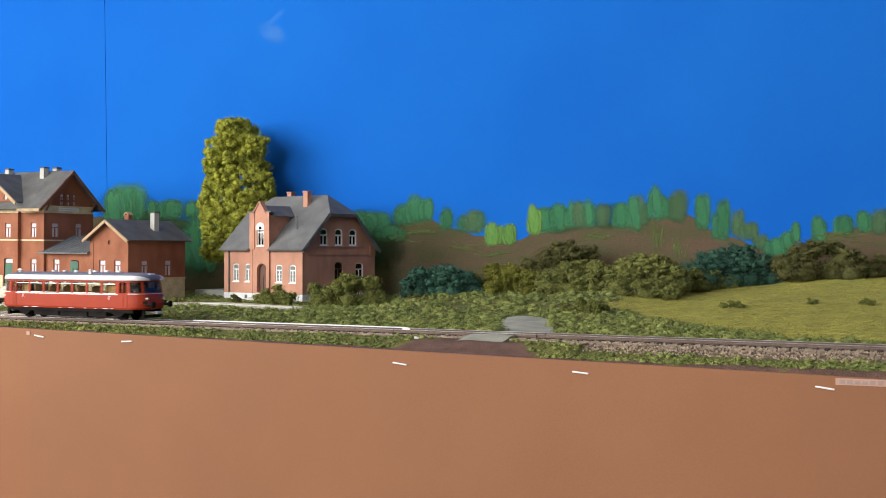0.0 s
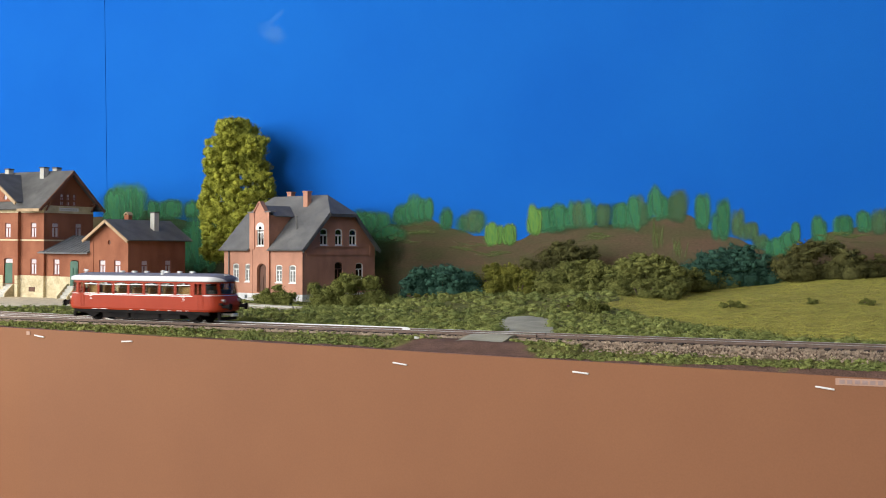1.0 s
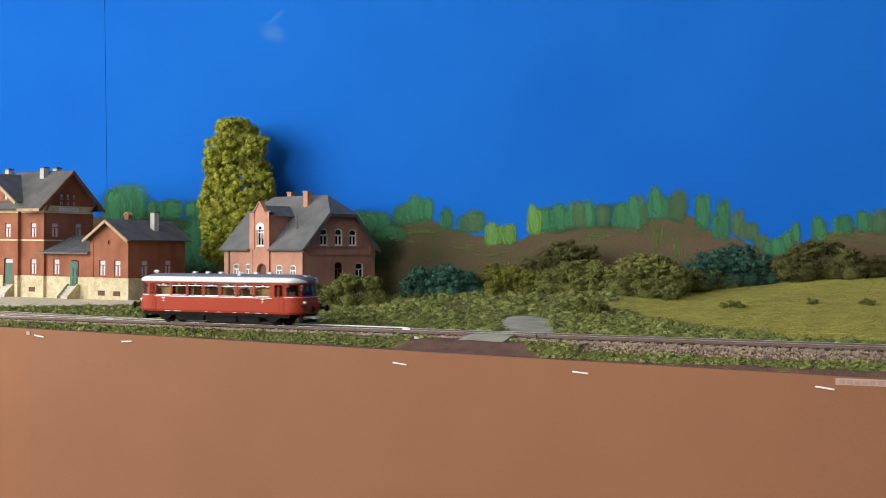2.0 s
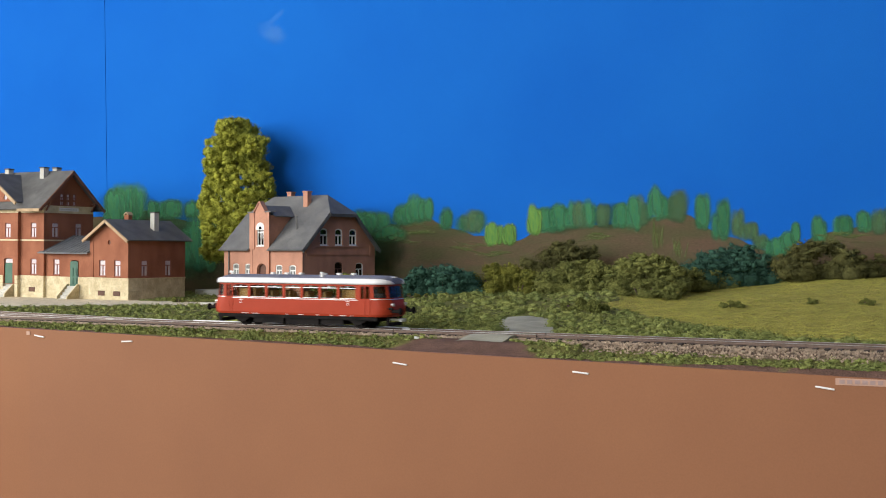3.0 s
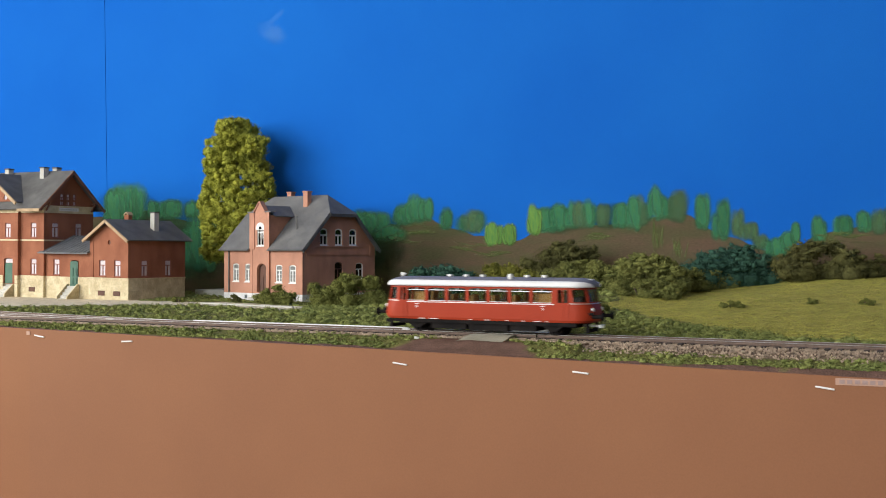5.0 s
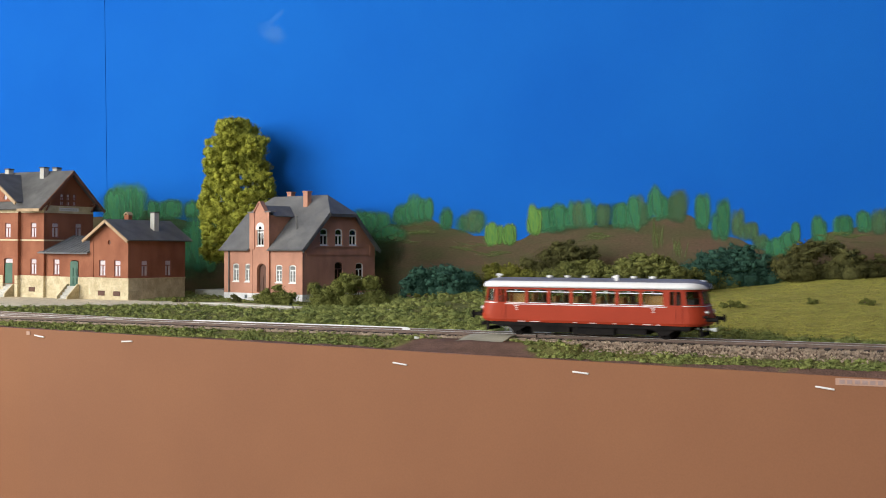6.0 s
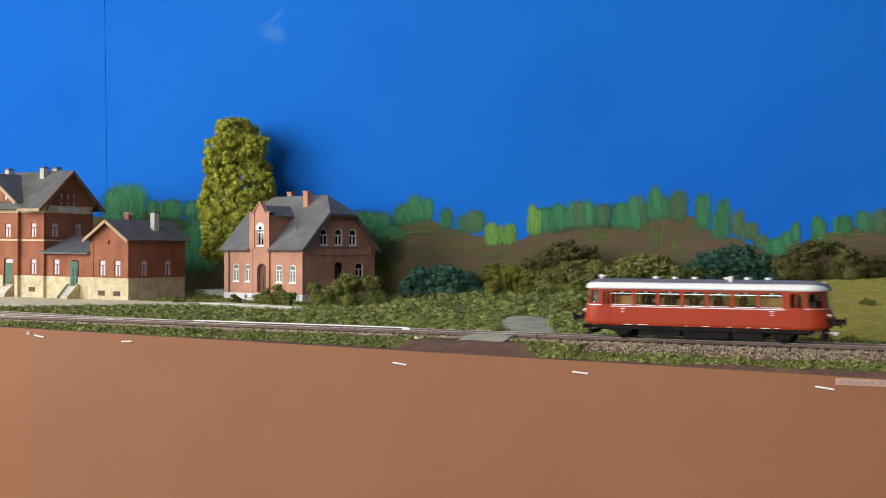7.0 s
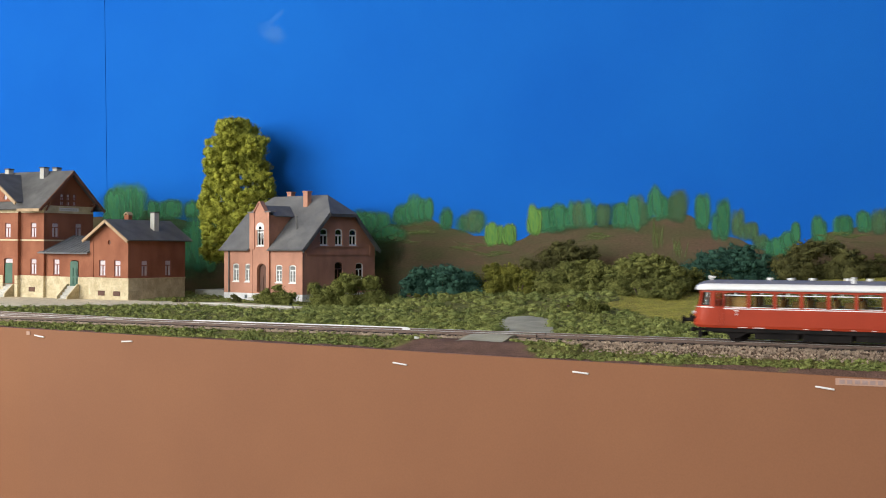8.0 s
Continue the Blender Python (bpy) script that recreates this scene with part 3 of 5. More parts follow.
# centre x, y, width, top height, depth, foliage, label, lumps
HOUSE_SHRUBS = (
    (-0.546, 0.255, 0.081, 0.0330, 0.049, "leaf_green", "mid-green foam bush beside the brick house", 12),
    (-0.637, 0.268, 0.037, 0.0200, 0.022, "leaf_green", "small dark green shrub at the house steps", 7),
    (-0.659, 0.272, 0.023, 0.0127, 0.014, "leaf_olive", "low olive shrub at the house front", 5),
    (-0.699, 0.278, 0.010, 0.0101, 0.006, "leaf_dark", "tiny dark shrub at the house plinth", 3),
    (-0.1820, 0.232, 0.022, 0.0142, 0.012, "leaf_green", "low dark green tuft in the meadow", 9),
    (-0.1227, 0.250, 0.007, 0.0172, 0.005, "leaf_green", "small green tuft in the meadow", 3),
    (-0.0814, 0.250, 0.014, 0.0170, 0.010, "leaf_green", "low dark green tuft in the meadow", 7),
    (-0.752, 0.250, 0.022, 0.0066, 0.013, "leaf_green", "small green tuft beside the station", 4),
)
BANK_BUSHES = (
    (-0.486, 0.325, 0.082, 0.0405, 0.049, "leaf_teal", "blue-green foam bush on the bank", 20),
    (-0.430, 0.360, 0.076, 0.0425, 0.046, "leaf_mid", "yellow-green foam bush on the bank", 11),
    (-0.408, 0.320, 0.060, 0.0320, 0.040, "leaf_mid", "yellow-green foam bush on the bank", 11),
    (-0.339, 0.330, 0.083, 0.0464, 0.050, "leaf_olive", "broad light olive foam bush beside the lane", 14),
    (-0.312, 0.325, 0.054, 0.0402, 0.033, "leaf_olive", "olive foam bush in the hedge", 14),
    (-0.257, 0.370, 0.059, 0.0401, 0.035, "leaf_olive", "olive foam bush in the hedge", 12),
    (-0.464, 0.270, 0.100, 0.0133, 0.050, "leaf_green", "low green scrub along the bank", 12),
    (-0.374, 0.255, 0.076, 0.0128, 0.046, "leaf_olive", "low olive scrub along the bank", 11),
    (-0.295, 0.200, 0.053, 0.0139, 0.032, "leaf_green", "low green scrub beside the lane", 10),
)
BACK_BUSHES = (
    (-0.392, 0.420, 0.089, 0.0655, 0.050, "leaf_dark", "tall dark olive bush against the backdrop", 12),
    (-0.279, 0.335, 0.078, 0.0518, 0.047, "leaf_olive", "broad olive foam bush at the meadow edge", 20),
    (-0.268, 0.300, 0.067, 0.0282, 0.040, "leaf_olive", "low olive foam bush at the meadow corner", 14),
    (-0.308, 0.420, 0.090, 0.0477, 0.050, "leaf_dark", "dark bush row against the backdrop", 10),
    (-0.219, 0.420, 0.088, 0.0605, 0.050, "leaf_teal", "blue-green foam bush behind the meadow", 14),
    (-0.229, 0.400, 0.032, 0.0372, 0.019, "leaf_olive", "low olive scrub under the blue-green bush", 7),
    (-0.137, 0.425, 0.079, 0.0652, 0.047, "leaf_dark", "dark olive rounded bush behind the meadow", 14),
    (-0.085, 0.430, 0.039, 0.0510, 0.023, "leaf_dark", "dark olive bush at the backdrop", 8),
)
for shrub in (*HOUSE_SHRUBS, *BANK_BUSHES, *BACK_BUSHES):
    bush(*shrub)


def make_tree(x, y, top, lumps):
    z = ground_height(x, y)
    ob = thing("tree", pose(x, y, z), "tall model broadleaf tree with yellow-green foam foliage", "tree")
    bm = bmesh.new()
    rod(bm, (0, 0, -0.003), (0.002, 0, top * 0.35), 0.0045, 0.0036, 10)
    rod(bm, (0.002, 0, top * 0.35), (-0.001, 0.001, top * 0.80), 0.0036, 0.0012, 10)
    for i in range(12):
        a, s = i * 2.4, top * (0.25 + 0.045 * i)
        rod(bm, (0, 0, s), (0.028 * math.cos(a), 0.020 * math.sin(a), s + 0.022), 0.0016, 0.0006, 6)
    part("trunk", bm, "bark", ob)
    cs = [(a, b, c) for a, b, c, r in lumps]
    rs = [(r * 1.1, r, r * 0.95) for a, b, c, r in lumps]
    crown = new("crown", crown_mesh("crown", cs, rs, 190000, 0.00074, "leaf_light", 0.40))
    crown.parent = ob
    return ob


# crown outline by height: reach to either side of the trunk
TREE_X, TREE_Y, TREE_TOP = -0.807, 0.430, 0.211
def tree_lumps():
    rows = (
        (0.042, -0.034, 0.010), (0.053, -0.043, 0.020), (0.067, -0.042, 0.034), (0.077, -0.041, 0.042), (0.087, -0.043, 0.048),
        (0.101, -0.047, 0.054), (0.111, -0.050, 0.062), (0.121, -0.044, 0.071), (0.131, -0.042, 0.066), (0.141, -0.037, 0.065),
        (0.152, -0.040, 0.051), (0.162, -0.039, 0.045), (0.172, -0.040, 0.057), (0.184, -0.036, 0.056), (0.190, -0.014, 0.034),
        (0.202, -0.018, 0.031), (0.211, -0.016, 0.026),
    )
    zs, ls, rr = zip(*rows)
    z0 = ground_height(TREE_X, TREE_Y)
    out = []
    for k in range(760):
        z = rng.uniform(0.045, 0.208)
        rad = rng.uniform(0.0060, 0.0100) if k < 190 else rng.uniform(0.0020, 0.0050)
        l, r = np.interp(z, zs, ls) - 0.004 + rad * 0.9, np.interp(z, zs, rr) - 0.006 - rad * 0.9
        u = rng.random() if k < 190 else rng.beta(0.7, 0.7)
        deep = 0.030 * math.sqrt(max(0.08, 1 - (2 * u - 1) ** 2))
        py = rng.uniform(-deep * 0.8, 0.010) if k < 190 else -deep * rng.uniform(0.6, 1.2)
        out.append((l + (r - l) * u, py, min(z, 0.2095 - rad * 0.8) - z0, rad))
    return out


make_tree(TREE_X, TREE_Y, TREE_TOP, tree_lumps())


def scatter(name, kind, count, size, lift, material, label, x0=-1.15, x1=0.03, y0=EDGE + 0.002, y1=BACK - 0.004, keep=None, upright=False):
    """Ground cover of many tiny tufts."""
    vs, fs = [], []
    made = 0
    pts = []
    while made < count:
        x, y = rng.uniform(x0, x1), y0 + (y1 - y0) * rng.random() ** 1.35
        if zone(x, y) != kind or (keep and not keep(x, y)):
            made += 0.2
            continue
        pts.append((x, y))
        made += 1
    for x, y in pts:
        z = ground_height(x, y)
        clump = max(0.0, noise.noise((x * 70, y * 70, 11)) * 1.2 + 0.25 + 0.5 * noise.noise((x * 230, y * 230, 5)))
        h = lift * rng.random() * (0.15 + clump)
        s = size * rng.uniform(0.6, 1.4)
        p = np.array((x, y, z + h))
        u, v = rng.normal(size=3), rng.normal(size=3)
        u[2], v[2] = u[2] * 0.6, v[2] * 0.6
        if upright:
            u[2], v[2] = 1.1, 0.0
            v *= 0.5
        u, v = u * s * 0.6, v * s * 0.6
        b = len(vs)
        vs += [p - u, p - v * 0.8, p + u, p + v]
        fs.append((b, b + 1, b + 2, b + 3))
    ob = new(name, raw(name, vs, fs, material))
    return tagged(ob, label, "grass", kind="stuff")


def lane(y):
    """Centre and half width of the lane at y."""
    k = ease(-0.012, 0.03, y)
    return -0.287 + 0.005 * k - 0.37 * max(0.0, y - 0.03), 0.0160 + 0.0080 * k - 0.020 * max(0.0, y - 0.03)


def in_road(x, y):
    return abs(x - lane(y)[0]) < lane(y)[1] * math.sqrt(max(0.0, 1 - max(0.0, (y - 0.10) / 0.062) ** 4)) * (0.84 + 0.34 * noise.noise((x * 45, y * 45, 2))) and y < 0.160


def turf_clumps():
    """Torn foam turf: thousands of low uneven clumps."""
    cs, rs = [], []
    while len(cs) < 6500:
        x, y = rng.uniform(-1.12, 0.03), EDGE + 0.004 + (BACK - EDGE - 0.01) * rng.random() ** 1.7
        if zone(x, y) != "turf" or in_road(x, y):
            continue
        mass = 0.5 + 0.9 * noise.noise((x * 40, y * 40, 11)) + 0.5 * noise.noise((x * 130, y * 130, 5))
        if y > 0 and mass < rng.uniform(-0.2, 0.35):
            continue
        r = rng.uniform(0.0014, 0.0042) * (0.75 + 0.5 * max(0.0, mass))
        if 0.20 < y < 0.37 and -0.80 < x < -0.58:
            r *= 0.5
        if x < -0.55 and 0 < y < 0.2:
            if rng.random() < 0.35:
                continue
            r *= 0.75
        if y < 0.035:
            r *= 0.55
        cs.append((x, y, ground_height(x, y) + r * 0.15))
        rs.append((r * rng.uniform(1.0, 1.8), r * rng.uniform(0.9, 1.3), r * rng.uniform(0.5, 1.0)))
    ob = new("turf", crown_mesh("turf", cs, rs, 270000, 0.00055, "turf", 0.40, 1))
    return tagged(ob, "torn green foam turf along the track", "turf", kind="stuff")


turf_clumps()
scatter("verge_grass", "turf", 70000, 0.00062, 0.0022, "turf", "dark green foam turf along the track", keep=lambda x, y: not in_road(x, y))
scatter("meadow_grass", "meadow", 130000, 0.00055, 0.0012, "meadow", "yellow-green static grass meadow", x0=-0.45, upright=True)


# ---------------------------------------------------------------- railway
def make_road():
    rows = []
    for i in range(60):
        y = -0.035 + 0.197 * i / 59
        c, w = lane(y)
        w *= math.sqrt(max(0.02, 1 - max(0.0, (y - 0.10) / 0.064) ** 4))
        z = -0.0005 if abs(y) < 0.014 else ground_height(c, y, False) + 0.0006
        if y < -0.014:
            z = -0.0005 - 0.0027 * ease(-0.014, -0.034, y)
        elif 0.014 <= y < 0.05:
            z = -0.0005 + (ground_height(c, 0.05, False) + 0.0011) * ease(0.014, 0.05, y)
        a = w * (1 + 0.09 * noise.noise((y * 38, 0, 0)))
        e = w * (1 + 0.09 * noise.noise((y * 38, 5, 0)))
        rows.append([(c - a, y, z - 0.004), (c - a * 0.96, y, z - 0.0002), (c, y, z + 0.0002), (c + e * 0.96, y, z - 0.0002), (c + e, y, z - 0.004)])
    tagged(part("road", loft(rows, closed=False, cap=False), "road"), "pale grey paved lane crossing the track", "road", kind="structure")


make_road()


def rail_run(points, h=0.0019, w=0.0011):
    bm = bmesh.new()
    prof = ((-w * 0.9, -h), (-w * 0.9, -h * 0.85), (-w * 0.28, -h * 0.7), (-w * 0.28, -h * 0.3), (-w * 0.5, -h * 0.22), (-w * 0.5, -0.0001), (-w * 0.4, 0), (w * 0.4, 0), (w * 0.5, -0.0001), (w * 0.5, -h * 0.22), (w * 0.28, -h * 0.3), (w * 0.28, -h * 0.7), (w * 0.9, -h * 0.85), (w * 0.9, -h))
    rings = []
    for i, (x, y) in enumerate(points):
        a, b = points[max(0, i - 1)], points[min(len(points) - 1, i + 1)]
        t = Vector((b[0] - a[0], b[1] - a[1], 0)).normalized()
        rings.append([(x - t.y * p, y + t.x * p, q) for p, q in prof])
    return loft(rings, bm)


GAUGE = 0.00825


def siding(x):
    """Centre line of the second track, which leaves the main line at the turnout."""
    d = max(0.0, -0.50 - x)
    return 0.047 * ease(0, 0.42, d)


def make_track():
    tr = thing("railway_track", pose(0, 0, 0), "model railway track with steel rails on dark sleepers", "railway track", kind="structure")
    sl = boxes((-0.0014, 0.0014, -0.0150, 0.0150, -0.0034, -0.0018))
    me = finish(rounded(sl, 0.0002), "sleeper", "sleeper")
    for i in range(222):
        x = -1.20 + 0.0070 * i
        if -0.312 < x < -0.264:
            continue
        o = new("sleeper", me)
        o.parent, o.location = tr, (x + rng.normal() * 0.0002, rng.normal() * 0.0003, 0)
    for s, n in ((-1, "near"), (1, "far")):
        for a, b, m in ((-1.6, -0.362, "steel_bright"), (-0.361, -0.258, "steel_bright"), (-0.257, 0.8, "rail_top")):
            line = [(a + (b - a) * i / 8, s * GAUGE) for i in range(9)]
            rail = part("rail", rail_run(line), "steel_rust", tr, "weathered brown rail with a worn head")
            part("rail_head", boxes((a, b, s * GAUGE - 0.00036, s * GAUGE + 0.00036, 0.00005, 0.00018)), m, rail)
    t2 = thing("railway_track", pose(0, 0, 0), "second station track leaving the main line", "railway track", kind="structure")
    for i in range(75):
        x = -0.66 - 0.0070 * i
        o = new("sleeper", me)
        o.parent, o.location = t2, (x, siding(x), -0.0001)
    for s in (-1, 1):
        line = [(-1.6 + i * 0.0105, siding(-1.6 + i * 0.0105) + s * GAUGE) for i in range(100 if s > 0 else 96)]
        rail = part("rail", rail_run(line), "steel_rust", t2)
        part("rail_head", loft([[(x, y - 0.00036, 0.00005), (x, y - 0.00036, 0.0002), (x, y + 0.00036, 0.0002), (x, y + 0.00036, 0.00005)] for x, y in line]), "steel_bright", rail)
    # white strip added for the shine of the far rail at the turnout
    part("guard_rail", loft([[(x, y - 0.0009, -0.0012), (x, y - 0.0009, 0.0006), (x, y + 0.0007, 0.0006), (x, y + 0.0007, -0.0012)] for x, y in [(-0.545 + 0.185 * i / 10, 0.0103 + 0.0012 * (1 - i / 10)) for i in range(11)]]), "white_plastic", t2, "white strip added as the far rail's bright shine")


make_track()


def make_ballast():
    vs, fs = [], []
    tet = [(0, 1, 2), (0, 2, 3), (0, 3, 1), (1, 4, 2), (2, 4, 3), (3, 4, 1)]
    for i in range(16000):
        x = rng.uniform(-0.75, 0.05)
        y = rng.choice([rng.uniform(-0.034 if x > -0.23 else -0.021, -0.010), rng.uniform(-0.016, 0.020)])
        if in_road(x, y):
            continue
        s = rng.uniform(0.0005, 0.0011)
        z = min(-0.0022, ground_height(x, y)) + s * 0.5
        q = rng.normal(size=3) * 0.3
        b = len(vs)
        vs += [(x + q[0] * s, y, z + s), (x + s, y + q[1] * s, z), (x - 0.5 * s, y + 0.8 * s, z + q[2] * s), (x - 0.5 * s, y - 0.8 * s, z), (x, y, z - s)]
        fs += [(b + t[0], b + t[1], b + t[2]) for t in tet]
    tagged(new("ballast", raw("ballast", vs, fs, "ballast")), "pinkish grey crushed stone ballast under the track", "ballast", kind="stuff")


make_ballast()


# ---------------------------------------------------------------- buildings
SWAP = Matrix(((0, -1, 0, 0), (1, 0, 0, 0), (0, 0, 1, 0), (0, 0, 0, 1)))  # a plate's x runs along +y, its front faces +x


def window(parent, m, x, z, w, h, frame_mat, pane_mat, rise=0.0012, full=False, bars=(0.5, 0.62), sill=True, name="window", t=0.0009):
    """Frame ring, mullion, transom and glazing bars in an arched opening; a pane behind."""
    fr = sheet(arch(x, z, w, h, rise, full=full), [arch(x, z + t, w - 2 * t, h - 2 * t, max(0.0002, rise - t * 0.4), full=full)], 0.0008, Matrix.Translation((0, 0.0007, 0)))
    zt = z + h * bars[1]
    box(fr, x - t * 0.5, x + t * 0.5, 0.0008, 0.0015, z + t * 0.5, zt)
    box(fr, x - w / 2 + t * 0.5, x + w / 2 - t * 0.5, 0.0006, 0.0015, zt - t * 0.5, zt + t * 0.6)
    for k in range(1, 3):
        if bars[0] < 0.5:
            zz = z + (zt - z) * k / 3
            box(fr, x - w / 2 + t * 0.5, x + w / 2 - t * 0.5, 0.0009, 0.0014, zz - 0.0002, zz + 0.0002)
    bmesh.ops.transform(fr, matrix=m, verts=fr.verts)
    wob = part(name, fr, frame_mat, parent)
    if pane_mat == "drapes":
        part("pane", sheet(arch(x, z + 0.0002, w - 0.0003, h - 0.0004, rise, full=full), (), 0.0002, m @ Matrix.Translation((0, 0.0016, 0))), "clear_pane", wob)
        cloth = boxes((x - w / 2 + t * 0.6, x - w * 0.10, 0.0011, 0.0014, z, zt), (x + w * 0.10, x + w / 2 - t * 0.6, 0.0011, 0.0014, z, zt), (x - w / 2 + t * 0.6, x + w / 2 - t * 0.6, 0.0011, 0.0014, zt + 0.0002, z + h - rise))
        bmesh.ops.transform(cloth, matrix=m, verts=cloth.verts)
        part("curtain", cloth, "curtain", wob, "white curtains drawn aside")
    else:
        part("pane", sheet(arch(x, z + 0.0002, w - 0.0003, h - 0.0004, rise, full=full), (), 0.0002, m @ Matrix.Translation((0, 0.0016, 0))), pane_mat, wob)
    if sill:
        part("sill", boxes((x - w / 2 - 0.0008, x + w / 2 + 0.0008, -0.0008, 0.0009, z - 0.0011, z)), "white_frame" if frame_mat == "white_frame" else "brick", wob).matrix_local = m
    return wob


def make_house():
    h = thing("house", pose(-0.6396, 0.3119, 0.0, 0, 0, -13) @ Matrix.Diagonal((1.117, 0.873, 1, 1)), "two-storey brick railway house with a grey half-hipped roof", "house")
    W, D, E, P = 0.109, 0.1287, 0.0592, 0.0076
    half = D / 2
    slope = 0.86
    RZ = E + half * slope
    HZ = 0.0945
    ha = (HZ - E) / slope
    I = Matrix.Identity(4)
    front_windows = [(-0.0927, 0.0200, 0.0088, 0.0195), (-0.0750, 0.0200, 0.0088, 0.0195), (-0.0316, 0.0199, 0.0090, 0.0187), (-0.0132, 0.0197, 0.0090, 0.0187)]
    door = arch(-0.0540, P + 0.0012, 0.0128, 0.0305, full=True)
    holes = [arch(x, z, w, hh, 0.0014) for x, z, w, hh in front_windows] + [door]
    part("wall", sheet([(-W, P), (0, P), (0, E), (-W, E)], holes, 0.002), "brick_house", h)
    part("wall", sheet([(-W, P), (0, P), (0, E), (-W, E)], (), 0.002, Matrix.Translation((0, D - 0.002, 0))), "brick_house", h)
    gable = [(0.002, P), (D - 0.002, P), (D - 0.002, E), (D - ha, HZ), (ha, HZ), (0.002, E)]
    upper = [(0.0364, 0.0590, 0.0135, 0.0185), (0.0625, 0.0590, 0.0135, 0.0185), (0.0880, 0.0590, 0.0135, 0.0185)]
    lower = [(0.0622, 0.0225, 0.0140, 0.0190), (0.1000, 0.0225, 0.0140, 0.0180)]
    part("gable_wall", sheet(gable, [arch(*a[:4], 0.0028) for a in upper + lower], 0.002, SWAP), "brick_house", h, "brick gable wall with string courses")
    part("gable_wall", sheet(gable, (), 0.002, Matrix.Translation((-W + 0.002, 0, 0)) @ SWAP), "brick_house", h)
    part("plinth", boxes((-W - 0.0008, 0.0008, -0.0008, D + 0.0008, -0.004, P)), "plinth", h, "light grey rendered plinth")
    part("floor_slab", boxes((-W + 0.0025, -0.0025, 0.0025, D - 0.0025, 0.0480, 0.0490)), "brown_wood", h)
    # string courses, corner pilasters and dormer front
    for z0 in (0.0490,):
        for a, c in ((-W - 0.0006, -0.0712), (-0.0428, 0.0006)):
            part("string_course", boxes((a, c, -0.0007, 0.0005, z0, z0 + 0.0014)), "brick_house", h)
        part("string_course", boxes((-0.0005, 0.0008, -0.0006, D + 0.0005, z0 - 0.0003, z0 + 0.0013)), "brick_house", h)
    for a, b in ((-W - 0.0006, -W + 0.0055), (-0.0055, 0.0006)):
        part("pilaster", boxes((a, b, -0.0006, 0.0006, P, E - 0.002)), "brick_house", h)
    for y in (0.006, D - 0.010):
        part("pilaster", boxes((-0.0005, 0.0007, y, y + 0.004, E - 0.012, E)), "brick_house", h)
    part("ledge", boxes((0.0, 0.0012, 0.022, 0.100, 0.0573, 0.0585)), "brick_house", h)
    dx0, dx1 = -0.0705, -0.0435
    mid = (dx0 + dx1) / 2
    ds, dt = 0.0935, 0.1045
    F = Matrix.Translation((0, -0.0018, 0))
    dwin = (-0.0558, 0.0590, 0.0092, 0.0232)
    door2 = arch(-0.0540, P + 0.0012, 0.0136, 0.0312, full=True)
    part("dormer_front", sheet([(dx0, P), (dx1, P), (dx1, ds), (dx1 - 0.006, ds), (mid + 0.002, dt), (mid - 0.002, dt), (dx0 + 0.006, ds), (dx0, ds)],
                               [arch(dwin[0], dwin[1], dwin[2], dwin[3], full=True), door2], 0.0018, F), "brick_house", h, "projecting brick bay with a stepped gable")
    for a in (dx0, dx1 - 0.0062):
        part("pilaster", boxes((a - 0.0004, a + 0.0066, -0.0026, -0.0016, E - 0.004, ds + 0.001)), "brick_house", h)
    for a in (dx0 + 0.002, dx1 - 0.002):
        part("pilaster", boxes((a - 0.002, a + 0.002, -0.0024, -0.0017, P, E - 0.004)), "brick_house", h)
    for a in (dx0, dx1):
        part("coping", boxes((a - 0.0034 if a == dx0 else a - 0.0066, a + 0.0066 if a == dx0 else a + 0.0034, -0.0030, 0.006, ds + 0.0010, ds + 0.0022)), "slate", h)
    part("gable_coping", slab(slab(bmesh.new(), [(dx0 + 0.004, -0.003, ds), (mid - 0.001, -0.003, dt + 0.002), (mid - 0.001, 0.004, dt + 0.002), (dx0 + 0.004, 0.004, ds)], 0.0012),
                              [(dx1 - 0.004, -0.003, ds), (mid + 0.001, -0.003, dt + 0.002), (mid + 0.001, 0.004, dt + 0.002), (dx1 - 0.004, 0.004, ds)], 0.0012), "brick_house", h)
    for a in (dx0 + 0.0022, dx1 - 0.0002):
        part("dormer_cheek", sheet([(0, E), (0.040, ds - 0.002), (0, ds - 0.002)], (), 0.002, Matrix.Translation((a, 0, 0)) @ SWAP), "brick_house", h)
    # dormer roof runs back into the main slope
    yr = (dt - 0.003 - E) / slope
    ye = (ds - 0.003 - E) / slope
    bm = bmesh.new()
    slab(bm, [(mid, 0.002, dt - 0.002), (mid, yr, dt - 0.002), (dx1 + 0.004, ye, ds - 0.003), (dx1 + 0.004, 0.004, ds - 0.003)], 0.0008)
    slab(bm, [(mid, 0.002, dt - 0.002), (mid, yr, dt - 0.002), (dx0 - 0.004, ye, ds - 0.003), (dx0 - 0.004, 0.004, ds - 0.003)], 0.0008)
    part("dormer_roof", bm, "slate", h)
    # main roof
    o, g = 0.0050, 0.0045
    hip = (RZ - HZ) / 0.95
    ez = E - o * slope
    bm = bmesh.new()
